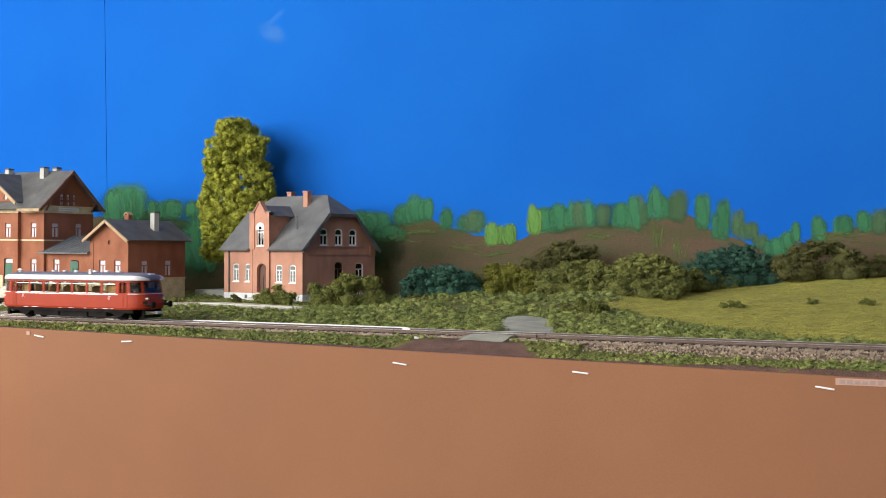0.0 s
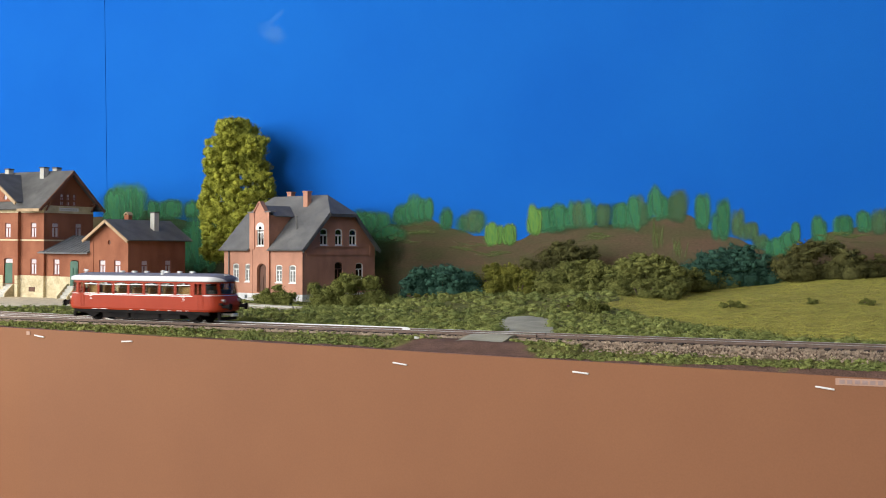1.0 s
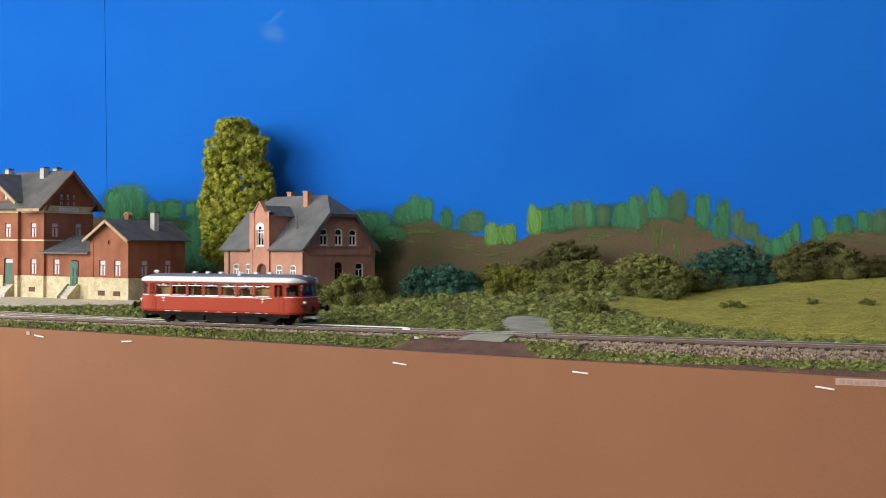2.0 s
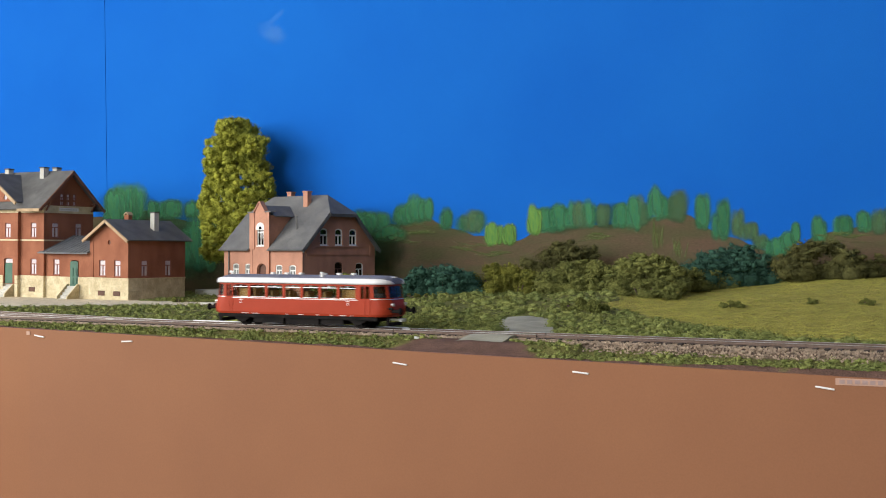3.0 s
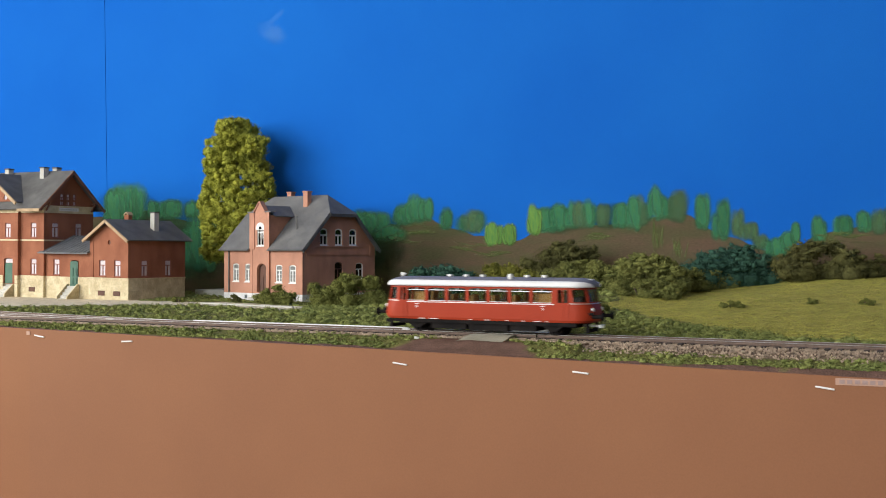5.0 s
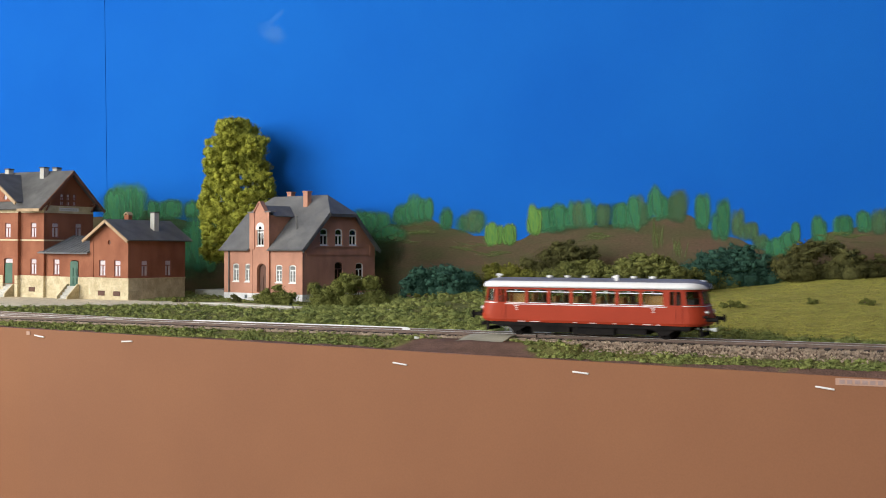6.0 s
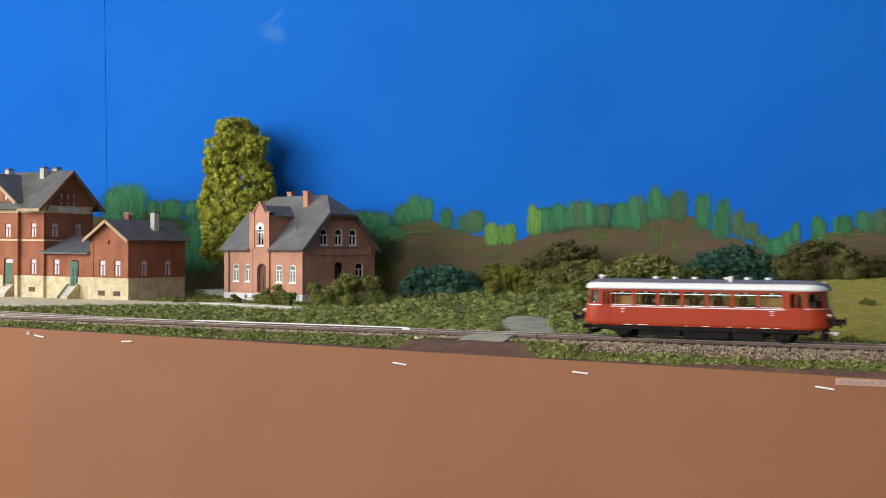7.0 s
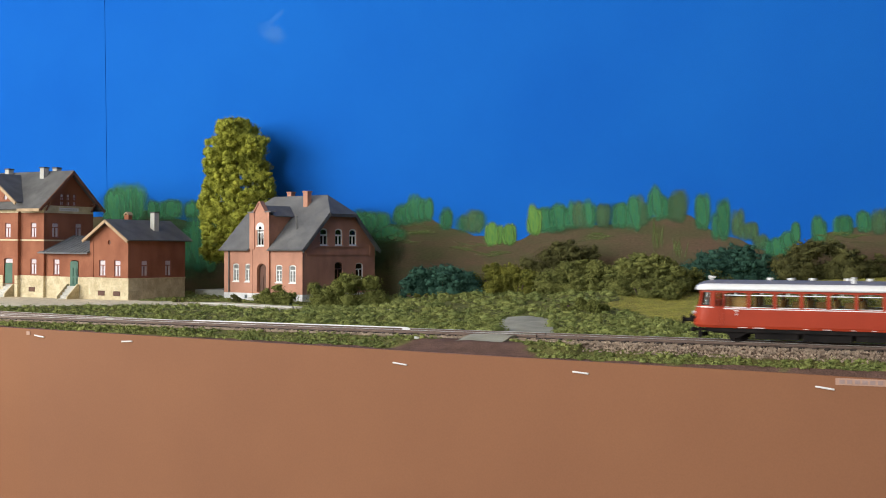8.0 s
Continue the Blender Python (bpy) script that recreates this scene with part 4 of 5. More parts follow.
    for s in (0, 1):
        f = (lambda y: y) if s == 0 else (lambda y: D - y)
        if s == 0:
            # the front slope leaves room for the bay
            slab(bm, [(dx1 + 0.0005, f(-o), ez), (g, f(-o), ez), (g, f(ha), HZ), (g - hip, f(half), RZ), (dx1 + 0.0005, f(half), RZ)], 0.0016)
            slab(bm, [(-W - g, f(-o), ez), (dx0 - 0.0005, f(-o), ez), (dx0 - 0.0005, f(half), RZ), (-W - g + hip, f(half), RZ), (-W - g, f(ha), HZ)], 0.0016)
            slab(bm, [(dx0 - 0.0005, f(0.022), E + 0.022 * slope), (dx1 + 0.0005, f(0.022), E + 0.022 * slope), (dx1 + 0.0005, f(half), RZ), (dx0 - 0.0005, f(half), RZ)], 0.0016)
        else:
            slab(bm, [(-W - g, f(-o), ez), (g, f(-o), ez), (g, f(ha), HZ), (g - hip, f(half), RZ), (-W - g + hip, f(half), RZ), (-W - g, f(ha), HZ)], 0.0016)
    for sx, a, b in ((1, g, g - hip), (-1, -W - g, -W - g + hip)):
        slab(bm, [(a + sx * 0.0015, ha - 0.001, HZ - 0.0014), (a + sx * 0.0015, D - ha + 0.001, HZ - 0.0014), (b, half, RZ)], 0.0016)
    part("roof", bm, "slate", h, "dark grey slate roof with half hips")
    bm = bmesh.new()
    for f in ((lambda y: y), (lambda y: D - y)):
        slab(bm, [(g + 0.0006, f(-o), ez - 0.0015), (g + 0.0006, f(ha), HZ - 0.0015), (g - 0.001, f(ha), HZ - 0.0015), (g - 0.001, f(-o), ez - 0.0015)], 0.0026)
    box(bm, g - 0.001, g + 0.0012, ha, D - ha, HZ - 0.0045, HZ - 0.0018)
    part("barge_board", bm, "tar", h, "dark grey verge boards")
    part("gutter", rod(bmesh.new(), (-W - g, -o - 0.0005, ez - 0.0008), (dx0, -o - 0.0005, ez - 0.0008), 0.0009, n=8), "tar", h)
    part("gutter", rod(bmesh.new(), (dx1, -o - 0.0005, ez - 0.0008), (g, -o - 0.0005, ez - 0.0008), 0.0009, n=8), "tar", h)
    part("downpipe", rod(bmesh.new(), (-W + 0.007, -0.0014, P), (-W + 0.007, -0.0014, E - 0.003), 0.0007, n=8), "tar", h)
    for x, y, zt, w in ((-0.035, half - 0.012, RZ + 0.0028, 0.0030), (-0.074, half + 0.008, RZ + 0.0040, 0.0030)):
        c = part("chimney", rounded(boxes((x - w, x + w, y - 0.0035, y + 0.0035, RZ - 0.016, zt)), 0.0002), "brick_house", h)
        part("cap", boxes((x - w - 0.0007, x + w + 0.0007, y - 0.0042, y + 0.0042, zt, zt + 0.0014)), "brick_house", c)
    part("vent_pipe", rod(bmesh.new(), (-0.024, 0.020, E + 0.012), (-0.024, 0.020, E + 0.031), 0.0009, n=8), "tar", h)
    for x, z, w, hh in front_windows:
        window(h, I, x, z, w, hh, "white_frame", "net", 0.0014, bars=(0.3, 0.68), t=0.0012)
    window(h, F, dwin[0], dwin[1], dwin[2], dwin[3], "white_frame", "pane", full=True, bars=(0.6, 0.62))
    part("window_arch", sheet(arch(dwin[0], dwin[1] + dwin[3] - 0.0062, 0.0118, 0.0080, full=True), [arch(dwin[0], dwin[1] + dwin[3] - 0.0056, 0.0040, 0.0030, full=True)], 0.0006, Matrix.Translation((0, -0.0024, 0))), "white_frame", h)
    for x, z, w, hh in upper:
        window(h, SWAP, x, z, w, hh, "white_frame", "pane", 0.0028, bars=(0.6, 0.60), t=0.0014)
    for k, (x, z, w, hh) in enumerate(lower):
        window(h, SWAP, x, z, w, hh, "white_frame" if k else "wood_frame", "pane", 0.0028, bars=(0.6, 0.60))
    d = part("door", sheet(arch(-0.0540, P + 0.0012, 0.0126, 0.0300, full=True), (), 0.0008, Matrix.Translation((0, 0.0022, 0))), "wood_door", h, "brown wooden front door")
    part("door_panel", boxes((-0.0590, -0.0546, 0.0017, 0.0023, P + 0.003, P + 0.019), (-0.0534, -0.0490, 0.0017, 0.0023, P + 0.003, P + 0.019)), "wood_door", d)
    part("step", rounded(boxes((-0.066, -0.044, -0.010, -0.001, -0.003, 0.0035), (-0.064, -0.046, -0.006, -0.001, 0.0035, 0.0065)), 0.0003), "concrete", h)
    part("cellar_window", boxes((-0.0790, -0.0755, -0.0011, -0.0005, 0.0018, 0.0056)), "pane", h)
    return h


M["wood_frame"] = M["wood_door"]
make_house()


def make_station():
    s = thing("station_building", pose(-0.8275, 0.2617, 0.0, 0, 0.6, -6), "orange brick railway station with grey roofs and stone plinth", "station")
    I = Matrix.Identity(4)
    P = 0.0230
    # low wing: gable to the front
    W, D, E, A = 0.0600, 0.0825, 0.0672, 0.0860
    ws = [(-0.0407, 0.0252, 0.0098, 0.0180), (-0.0172, 0.0252, 0.0098, 0.0180)]
    eye = [(-0.0300 + 0.0022 * math.cos(i * 0.628), 0.0620 + 0.0026 * math.sin(i * 0.628)) for i in range(10)]
    part("wall", sheet([(-W, P), (0, P), (0, E), (-W / 2, A), (-W, E)], [arch(*a) for a in ws] + [eye], 0.002), "brick", s, "orange brick gable front")
    sw = [(0.0232, 0.0252, 0.0095, 0.0180), (0.0582, 0.0252, 0.0095, 0.0180)]
    part("wall", sheet([(0.002, P), (D, P), (D, E), (0.002, E)], [arch(*a) for a in sw], 0.002, SWAP), "brick", s)
    part("wall", sheet([(-W, P), (0, P), (0, E), (-W / 2, A), (-W, E)], (), 0.002, Matrix.Translation((0, D, 0))), "brick", s)
    part("wall", sheet([(0.002, P), (D, P), (D, E), (0.002, E)], (), 0.002, Matrix.Translation((-W + 0.002, 0, 0)) @ SWAP), "brick", s)
    part("attic_floor", boxes((-W + 0.0022, -0.0022, 0.0022, D - 0.0005, 0.0560, 0.0566)), "brown_wood", s)
    part("eye_window", boxes((-0.0325, -0.0275, 0.0012, 0.0016, 0.0590, 0.0650)), "wood_door", s)
    for a, b, c, d in ((-W - 0.001, 0.001, -0.001, D + 0.001),):
        for k in range(6):
            z0, z1 = -0.004 + k * 0.0045, -0.004 + (k + 1) * 0.0045 - 0.0003
            part("stone_course", boxes((a, b, c, d, z0, min(z1, P))), "stone", s)
        part("plinth_cap", boxes((a - 0.0008, b + 0.0008, c - 0.0008, d + 0.0008, P - 0.0008, P + 0.0006)), "stone", s)
        part("plinth_core", boxes((a + 0.0006, b - 0.0006, c + 0.0006, d - 0.0006, -0.004, P - 0.001)), "stone", s)
    for x in (-0.0405, -0.0165):
        part("cellar_window", boxes((x - 0.0050, x + 0.0050, -0.0016, -0.0008, 0.0040, 0.0092)), "wood_door", s, "small brown cellar window")
    for x in (-W + 0.003, -0.003):
        part("pilaster", boxes((x - 0.003, x + 0.003, -0.0006, 0.0006, P, E - 0.003)), "brick", s)
    bm = bmesh.new()
    o, k = 0.0060, (A - E) / (W / 2)
    for sx in (-1, 1):
        xe = -W / 2 + sx * (W / 2 + o)
        slab(bm, [(-W / 2, -0.006, A + 0.0014), (xe, -0.006, E - o * k + 0.0014), (xe, D + 0.008, E - o * k + 0.0014), (-W / 2, D + 0.008, A + 0.0014)], 0.0013)
    part("roof", bm, "tar", s, "dark grey felt roof of the low wing")
    bm = bmesh.new()
    for sx in (-1, 1):
        xe = -W / 2 + sx * (W / 2 + o)
        slab(bm, [(-W / 2, -0.0072, A + 0.0008), (xe, -0.0072, E - o * k + 0.0008), (xe, -0.0056, E - o * k + 0.0008), (-W / 2, -0.0056, A + 0.0008)], 0.0030)
    part("barge_board", bm, "beige_wood", s, "pale timber verge boards")
    for y, zt in ((0.050, 0.095),):
        c = part("chimney", rounded(boxes((-0.0165, -0.0100, y - 0.0035, y + 0.0035, 0.068, zt)), 0.0003), "concrete", s, "pale rendered chimney")
        part("cap", boxes((-0.0172, -0.0093, y - 0.0042, y + 0.0042, zt, zt + 0.0014)), "tar", c)
    c = part("chimney", rounded(boxes((-0.0440, -0.0375, 0.034, 0.040, 0.074, 0.0930)), 0.0003), "brick", s, "small brick chimney behind the ridge")
    part("cap", slab(slab(bmesh.new(), [(-0.0448, 0.0332, 0.0930), (-0.0408, 0.0332, 0.0965), (-0.0408, 0.0408, 0.0965), (-0.0448, 0.0408, 0.0930)], 0.001), [(-0.0367, 0.0332, 0.0930), (-0.0408, 0.0332, 0.0965), (-0.0408, 0.0408, 0.0965), (-0.0367, 0.0408, 0.0930)], 0.001), "beige_wood", c)
    for x, z, w, hh in ws:
        window(s, I, x, z, w, hh, "red_frame", "drapes", bars=(0.6, 0.66))
    for x, z, w, hh in sw:
        window(s, SWAP, x, z, w, hh, "red_frame", "drapes", bars=(0.6, 0.66))
    # link between the wing and the tall block
    L0, L1 = -0.1363, -0.0605
    lw = (-0.1187, 0.0248, 0.0100, 0.0182)
    ld = (-0.0883, 0.0130, 0.0130, 0.0284)
    part("wall", sheet([(L0, P), (-0.0950, P), (-0.0950, 0.0130), (-0.0815, 0.0130), (-0.0815, P), (L1, P), (L1, 0.0520), (L0, 0.0520)], [arch(*lw), arch(ld[0], ld[1] + 0.0003, ld[2] - 0.0003, ld[3])], 0.002, Matrix.Translation((0, 0.003, 0))), "brick", s)
    part("plinth_core", boxes((L0, L1 - 0.0006, 0.0022, 0.045, -0.004, P)), "stone", s)
    bm = bmesh.new()
    slab(bm, [(L0 - 0.005, -0.005, 0.0500), (L1 + 0.001, -0.005, 0.0500), (L1 + 0.001, 0.040, 0.0690), (L0 - 0.001, 0.040, 0.0690)], 0.0014)
    for i in range(12):
        x = L0 + 0.003 + i * 0.0066
        slab(bm, [(x, -0.0052, 0.0508), (x + 0.0008, -0.0052, 0.0508), (x + 0.0008, 0.040, 0.0702), (x, 0.040, 0.0702)], 0.0012)
    part("link_roof", bm, "sheet_roof", s, "grey ribbed sheet roof over the link")
    window(s, Matrix.Translation((0, 0.003, 0)), *lw, "red_frame", "drapes", bars=(0.6, 0.66))
    d = part("door", sheet(arch(ld[0], ld[1], ld[2] - 0.0006, ld[3] - 0.0006), (), 0.0008, Matrix.Translation((0, 0.0020, 0))), "green_door", s, "dark green panelled door")
    part("door_panel", boxes(*[(ld[0] + a, ld[0] + a + 0.0042, 0.0013, 0.0021, ld[1] + b, ld[1] + b + c) for a in (-0.0052, 0.0010) for b, c in ((0.002, 0.007), (0.011, 0.009))]), "green_door", d)

    def stair(x, w):
        for i in range(5):
            part("step", boxes((x - w / 2, x + w / 2, -0.0135 + i * 0.0030, 0.0015, -0.004 + i * 0.0034, -0.0006 + i * 0.0034)), "concrete", s)
        for sx in (-1, 1):
            xx = x + sx * (w / 2 + 0.0010)
            part("stair_cheek", sheet([(-0.015, -0.004), (0.0015, -0.004), (0.0015, 0.0150), (-0.001, 0.0150), (-0.015, 0.0015)], (), 0.0018, Matrix.Translation((xx + 0.0009, 0, 0)) @ SWAP), "stone", s)
    stair(ld[0], 0.015)
    # tall block, gable to the side, cross gable to the front
    T0, T1, TD, TE = -0.300, -0.1365, 0.0690, 0.1105
    TA = 0.1435
    rows = [(-0.1545, 0.0668, 0.0095, 0.0172), (-0.1540, 0.0244, 0.0100, 0.0184)]
    part("wall", sheet([(-0.1765, P), (T1, P), (T1, TE), (-0.1765, TE)], [arch(*a) for a in rows], 0.002), "brick", s)
    side = [(0.0160, 0.0670, 0.0095, 0.0172), (0.0494, 0.0670, 0.0095, 0.0172)] + [(y, 0.1040, 0.0050, 0.0140) for y in (0.0250, 0.0340, 0.0430)]
    part("gable_wall", sheet([(0.002, P), (TD, P), (TD, TE), (TD / 2, TA), (0.002, TE)], [arch(*a) for a in side], 0.002, Matrix.Translation((T1, 0, 0)) @ SWAP), "brick", s, "brick gable wall with a stone frieze")
    part("wall", boxes((T0, T1, TD, TD + 0.002, P, TE)), "brick", s)
    part("gable_wall", sheet([(0.0, P), (TD, P), (TD, TE), (TD / 2, TA), (0.0, TE)], (), 0.002, Matrix.Translation((T0 + 0.002, 0, 0)) @ SWAP), "brick", s)
    part("upper_floor", boxes((T0 + 0.003, T1 - 0.0022, 0.0024, TD - 0.001, 0.0600, 0.0606)), "brown_wood", s)
    R0, R1, RY = -0.2560, -0.1765, -0.0040
    RA = 0.1395
    rw = [(-0.1945, 0.0663, 0.0100, 0.0172)]
    rd = (-0.1930, 0.0130, 0.0150, 0.0292)
    mid = (R0 + R1) / 2
    eye2 = [(-0.1990 + 0.0034 * math.cos(i * 0.628), 0.1130 + 0.0034 * math.sin(i * 0.628)) for i in range(10)]
    part("bay_wall", sheet([(R0, 0.013), (R1, 0.013), (R1, TE + 0.002), (mid, RA), (R0, TE + 0.002)], [arch(*a) for a in rw] + [arch(rd[0], rd[1] + 0.0004, rd[2], rd[3])] + [eye2], 0.002, Matrix.Translation((0, RY, 0))), "brick", s, "projecting brick bay with a front gable")
    part("wall", boxes((R1 - 0.002, R1, RY + 0.002, 0.000, P, TE)), "brick", s)
    part("wall", boxes((T0, R0, 0.0, 0.002, P, TE)), "brick", s)
    part("eye_window", boxes((-0.2028, -0.1952, RY + 0.0010, RY + 0.0014, 0.109, 0.117)), "curtain", s)
    for z0, z1, m in ((0.0950, 0.1035, "stone"), (0.0628, 0.0645, "stone"), (0.1085, 0.1105, "brick"), (0.0645, 0.0652, "brick")):
        for a, b, y in ((-0.1760, T1 + 0.0008, -0.0008), (R0 - 0.0008, R1 + 0.0008, RY - 0.0008)):
            part("frieze", boxes((a, b, y, y + 0.0016, z0, z1)), m, s)
        part("frieze", boxes((T1 - 0.0006, T1 + 0.0008, 0.0010, TD + 0.001, z0, z1)), m, s)
    sign = part("name_board", boxes((T1 + 0.0009, T1 + 0.0014, 0.0205, 0.0480, 0.0975, 0.1012)), "plinth", s, "pale station name board")
    part("lettering", boxes(*[(T1 + 0.0014, T1 + 0.0016, 0.0225 + k * 0.0034, 0.0247 + k * 0.0034, 0.0986, 0.1000) for k in range(7)]), "concrete", sign)
    part("pilaster", boxes((T1 - 0.005, T1 + 0.0006, -0.0006, 0.001, P, 0.0628), (T1 - 0.005, T1 + 0.0006, -0.0006, 0.001, 0.0645, 0.0950)), "brick", s)
    for k in range(6):
        z0, z1 = -0.004 + k * 0.0045, -0.004 + (k + 1) * 0.0045 - 0.0003
        part("stone_course", boxes((T0, T1 + 0.001, -0.001, TD + 0.001, z0, min(z1, P))), "stone", s)
        part("stone_course", boxes((R1 - 0.0040, R1 + 0.0010, RY - 0.001, -0.0012, z0, min(z1, P)), (R0, -0.2015, RY - 0.001, -0.0012, z0, min(z1, P))), "stone", s)
    part("plinth_core", boxes((T0 + 0.001, T1 + 0.0004, -0.0004, TD, -0.004, P + 0.0004)), "stone", s)
    part("cellar_window", boxes((-0.1600, -0.1500, -0.0016, -0.0008, 0.0050, 0.0100)), "wood_door", s, "small brown cellar window")
    d = part("door", sheet(arch(rd[0], rd[1], rd[2] - 0.0006, rd[3] - 0.0052), (), 0.0008, Matrix.Translation((0, RY + 0.0012, 0))), "green_door", s, "dark green entrance door")
    part("fanlight", boxes((rd[0] - 0.006, rd[0] + 0.006, RY + 0.0014, RY + 0.0018, rd[1] + rd[3] - 0.0050, rd[1] + rd[3] - 0.0004)), "curtain", d)
    stair(rd[0] - 0.004, 0.020)
    for x, z, w, hh in rows:
        window(s, I, x, z, w, hh, "red_frame", "drapes", bars=(0.6, 0.66))
    for x, z, w, hh in rw:
        window(s, Matrix.Translation((0, RY, 0)), x, z, w, hh, "red_frame", "drapes", bars=(0.6, 0.66))
    for x, z, w, hh in side:
        window(s, Matrix.Translation((T1, 0, 0)) @ SWAP, x, z, w, hh, "red_frame", "drapes", bars=(0.6, 0.66), sill=hh > 0.015)
    o = 0.013
    k = (TA - TE) / (TD / 2)
    bm = bmesh.new()
    for f in ((lambda y: y), (lambda y: TD - y)):
        slab(bm, [(T0 - 0.008, f(-o), TE - o * k + 0.0014), (T1 + 0.008, f(-o), TE - o * k + 0.0014), (T1 + 0.008, TD / 2, TA + 0.0014), (T0 - 0.008, TD / 2, TA + 0.0014)], 0.0014)
    part("roof", bm, "tar", s, "dark grey felt roof of the tall block")
    bm = bmesh.new()
    kr = (RA - TE - 0.002) / ((R1 - R0) / 2)
    for sx in (-1, 1):
        xe = mid + sx * ((R1 - R0) / 2 + 0.010)
        slab(bm, [(mid, RY - 0.010, RA + 0.0018), (xe, RY - 0.010, TE + 0.0038 - 0.010 * kr), (xe, 0.004, TE + 0.0038 - 0.010 * kr), (mid, TD / 2, RA + 0.0018)], 0.0014)
    part("bay_roof", bm, "tar", s)
    bm = bmesh.new()
    for sx in (-1, 1):
        xe = mid + sx * ((R1 - R0) / 2 + 0.010)
        slab(bm, [(mid, RY - 0.0115, RA + 0.0012), (xe, RY - 0.0115, TE + 0.0032 - 0.010 * kr), (xe, RY - 0.0098, TE + 0.0032 - 0.010 * kr), (mid, RY - 0.0098, RA + 0.0012)], 0.0034)
    box(bm, R1 + 0.010, T1 + 0.008, -o - 0.0008, -o + 0.0004, TE - o * k - 0.0020, TE - o * k + 0.0014)
    part("barge_board", bm, "beige_wood", s, "pale timber verge and eaves boards")
    bm = bmesh.new()
    for f in ((lambda y: y), (lambda y: TD - y)):
        slab(bm, [(T1 + 0.0092, f(-o), TE - o * k + 0.0010), (T1 + 0.0076, f(-o), TE - o * k + 0.0010), (T1 + 0.0076, TD / 2, TA + 0.0010), (T1 + 0.0092, TD / 2, TA + 0.0010)], 0.0030)
    part("barge_board", bm, "brown_wood", s, "brown timber gable boards")
    for y in (0.001, TD - 0.003):
        part("bracket", slab(slab(bmesh.new(), [(T1 + 0.0006, y, 0.098), (T1 + 0.0006, y + 0.002, 0.098), (T1 + 0.0076, y + 0.002, 0.1065), (T1 + 0.0076, y, 0.1065)], 0.0012),
                             [(T1, y, 0.1075), (T1 + 0.008, y, 0.1075), (T1 + 0.008, y + 0.002, 0.1075), (T1, y + 0.002, 0.1075)], 0.0012), "brown_wood", s)
    for x, y, zt in ((-0.2370, 0.030, 0.1480), (-0.1720, TD / 2 - 0.006, 0.1480), (-0.1740, TD / 2 + 0.014, 0.1490)):
        c = part("chimney", rounded(boxes((x - 0.0036, x + 0.0036, y - 0.0036, y + 0.0036, TA - 0.018, zt)), 0.0003), "concrete", s, "pale rendered chimney")
        part("cap", boxes((x - 0.0042, x + 0.0042, y - 0.0042, y + 0.0042, zt, zt + 0.0014)), "tar", c)
    return s


make_station()


# ---------------------------------------------------------------- railcar
def nose(a, b, d, c, n=8):
    """Half of a plan outline round one end: from the near side to the far side."""
    pts = []
    for i in range(n + 1):
        u = math.pi / 2 * i / n
        pts.append((a - d * (1 - math.sin(u)), -(b - (b - c) * (1 - math.cos(u)))))
    return pts + [(x, -y) for x, y in pts[::-1]]


def plan(a, b, z, d=0.0122, c=0.0060):
    p = nose(a, b, d, c)
    return [(x, y, z) for x, y in p] + [(-x, -y, z) for x, y in p]


HALF = 0.0165
DOOR = 0.0556


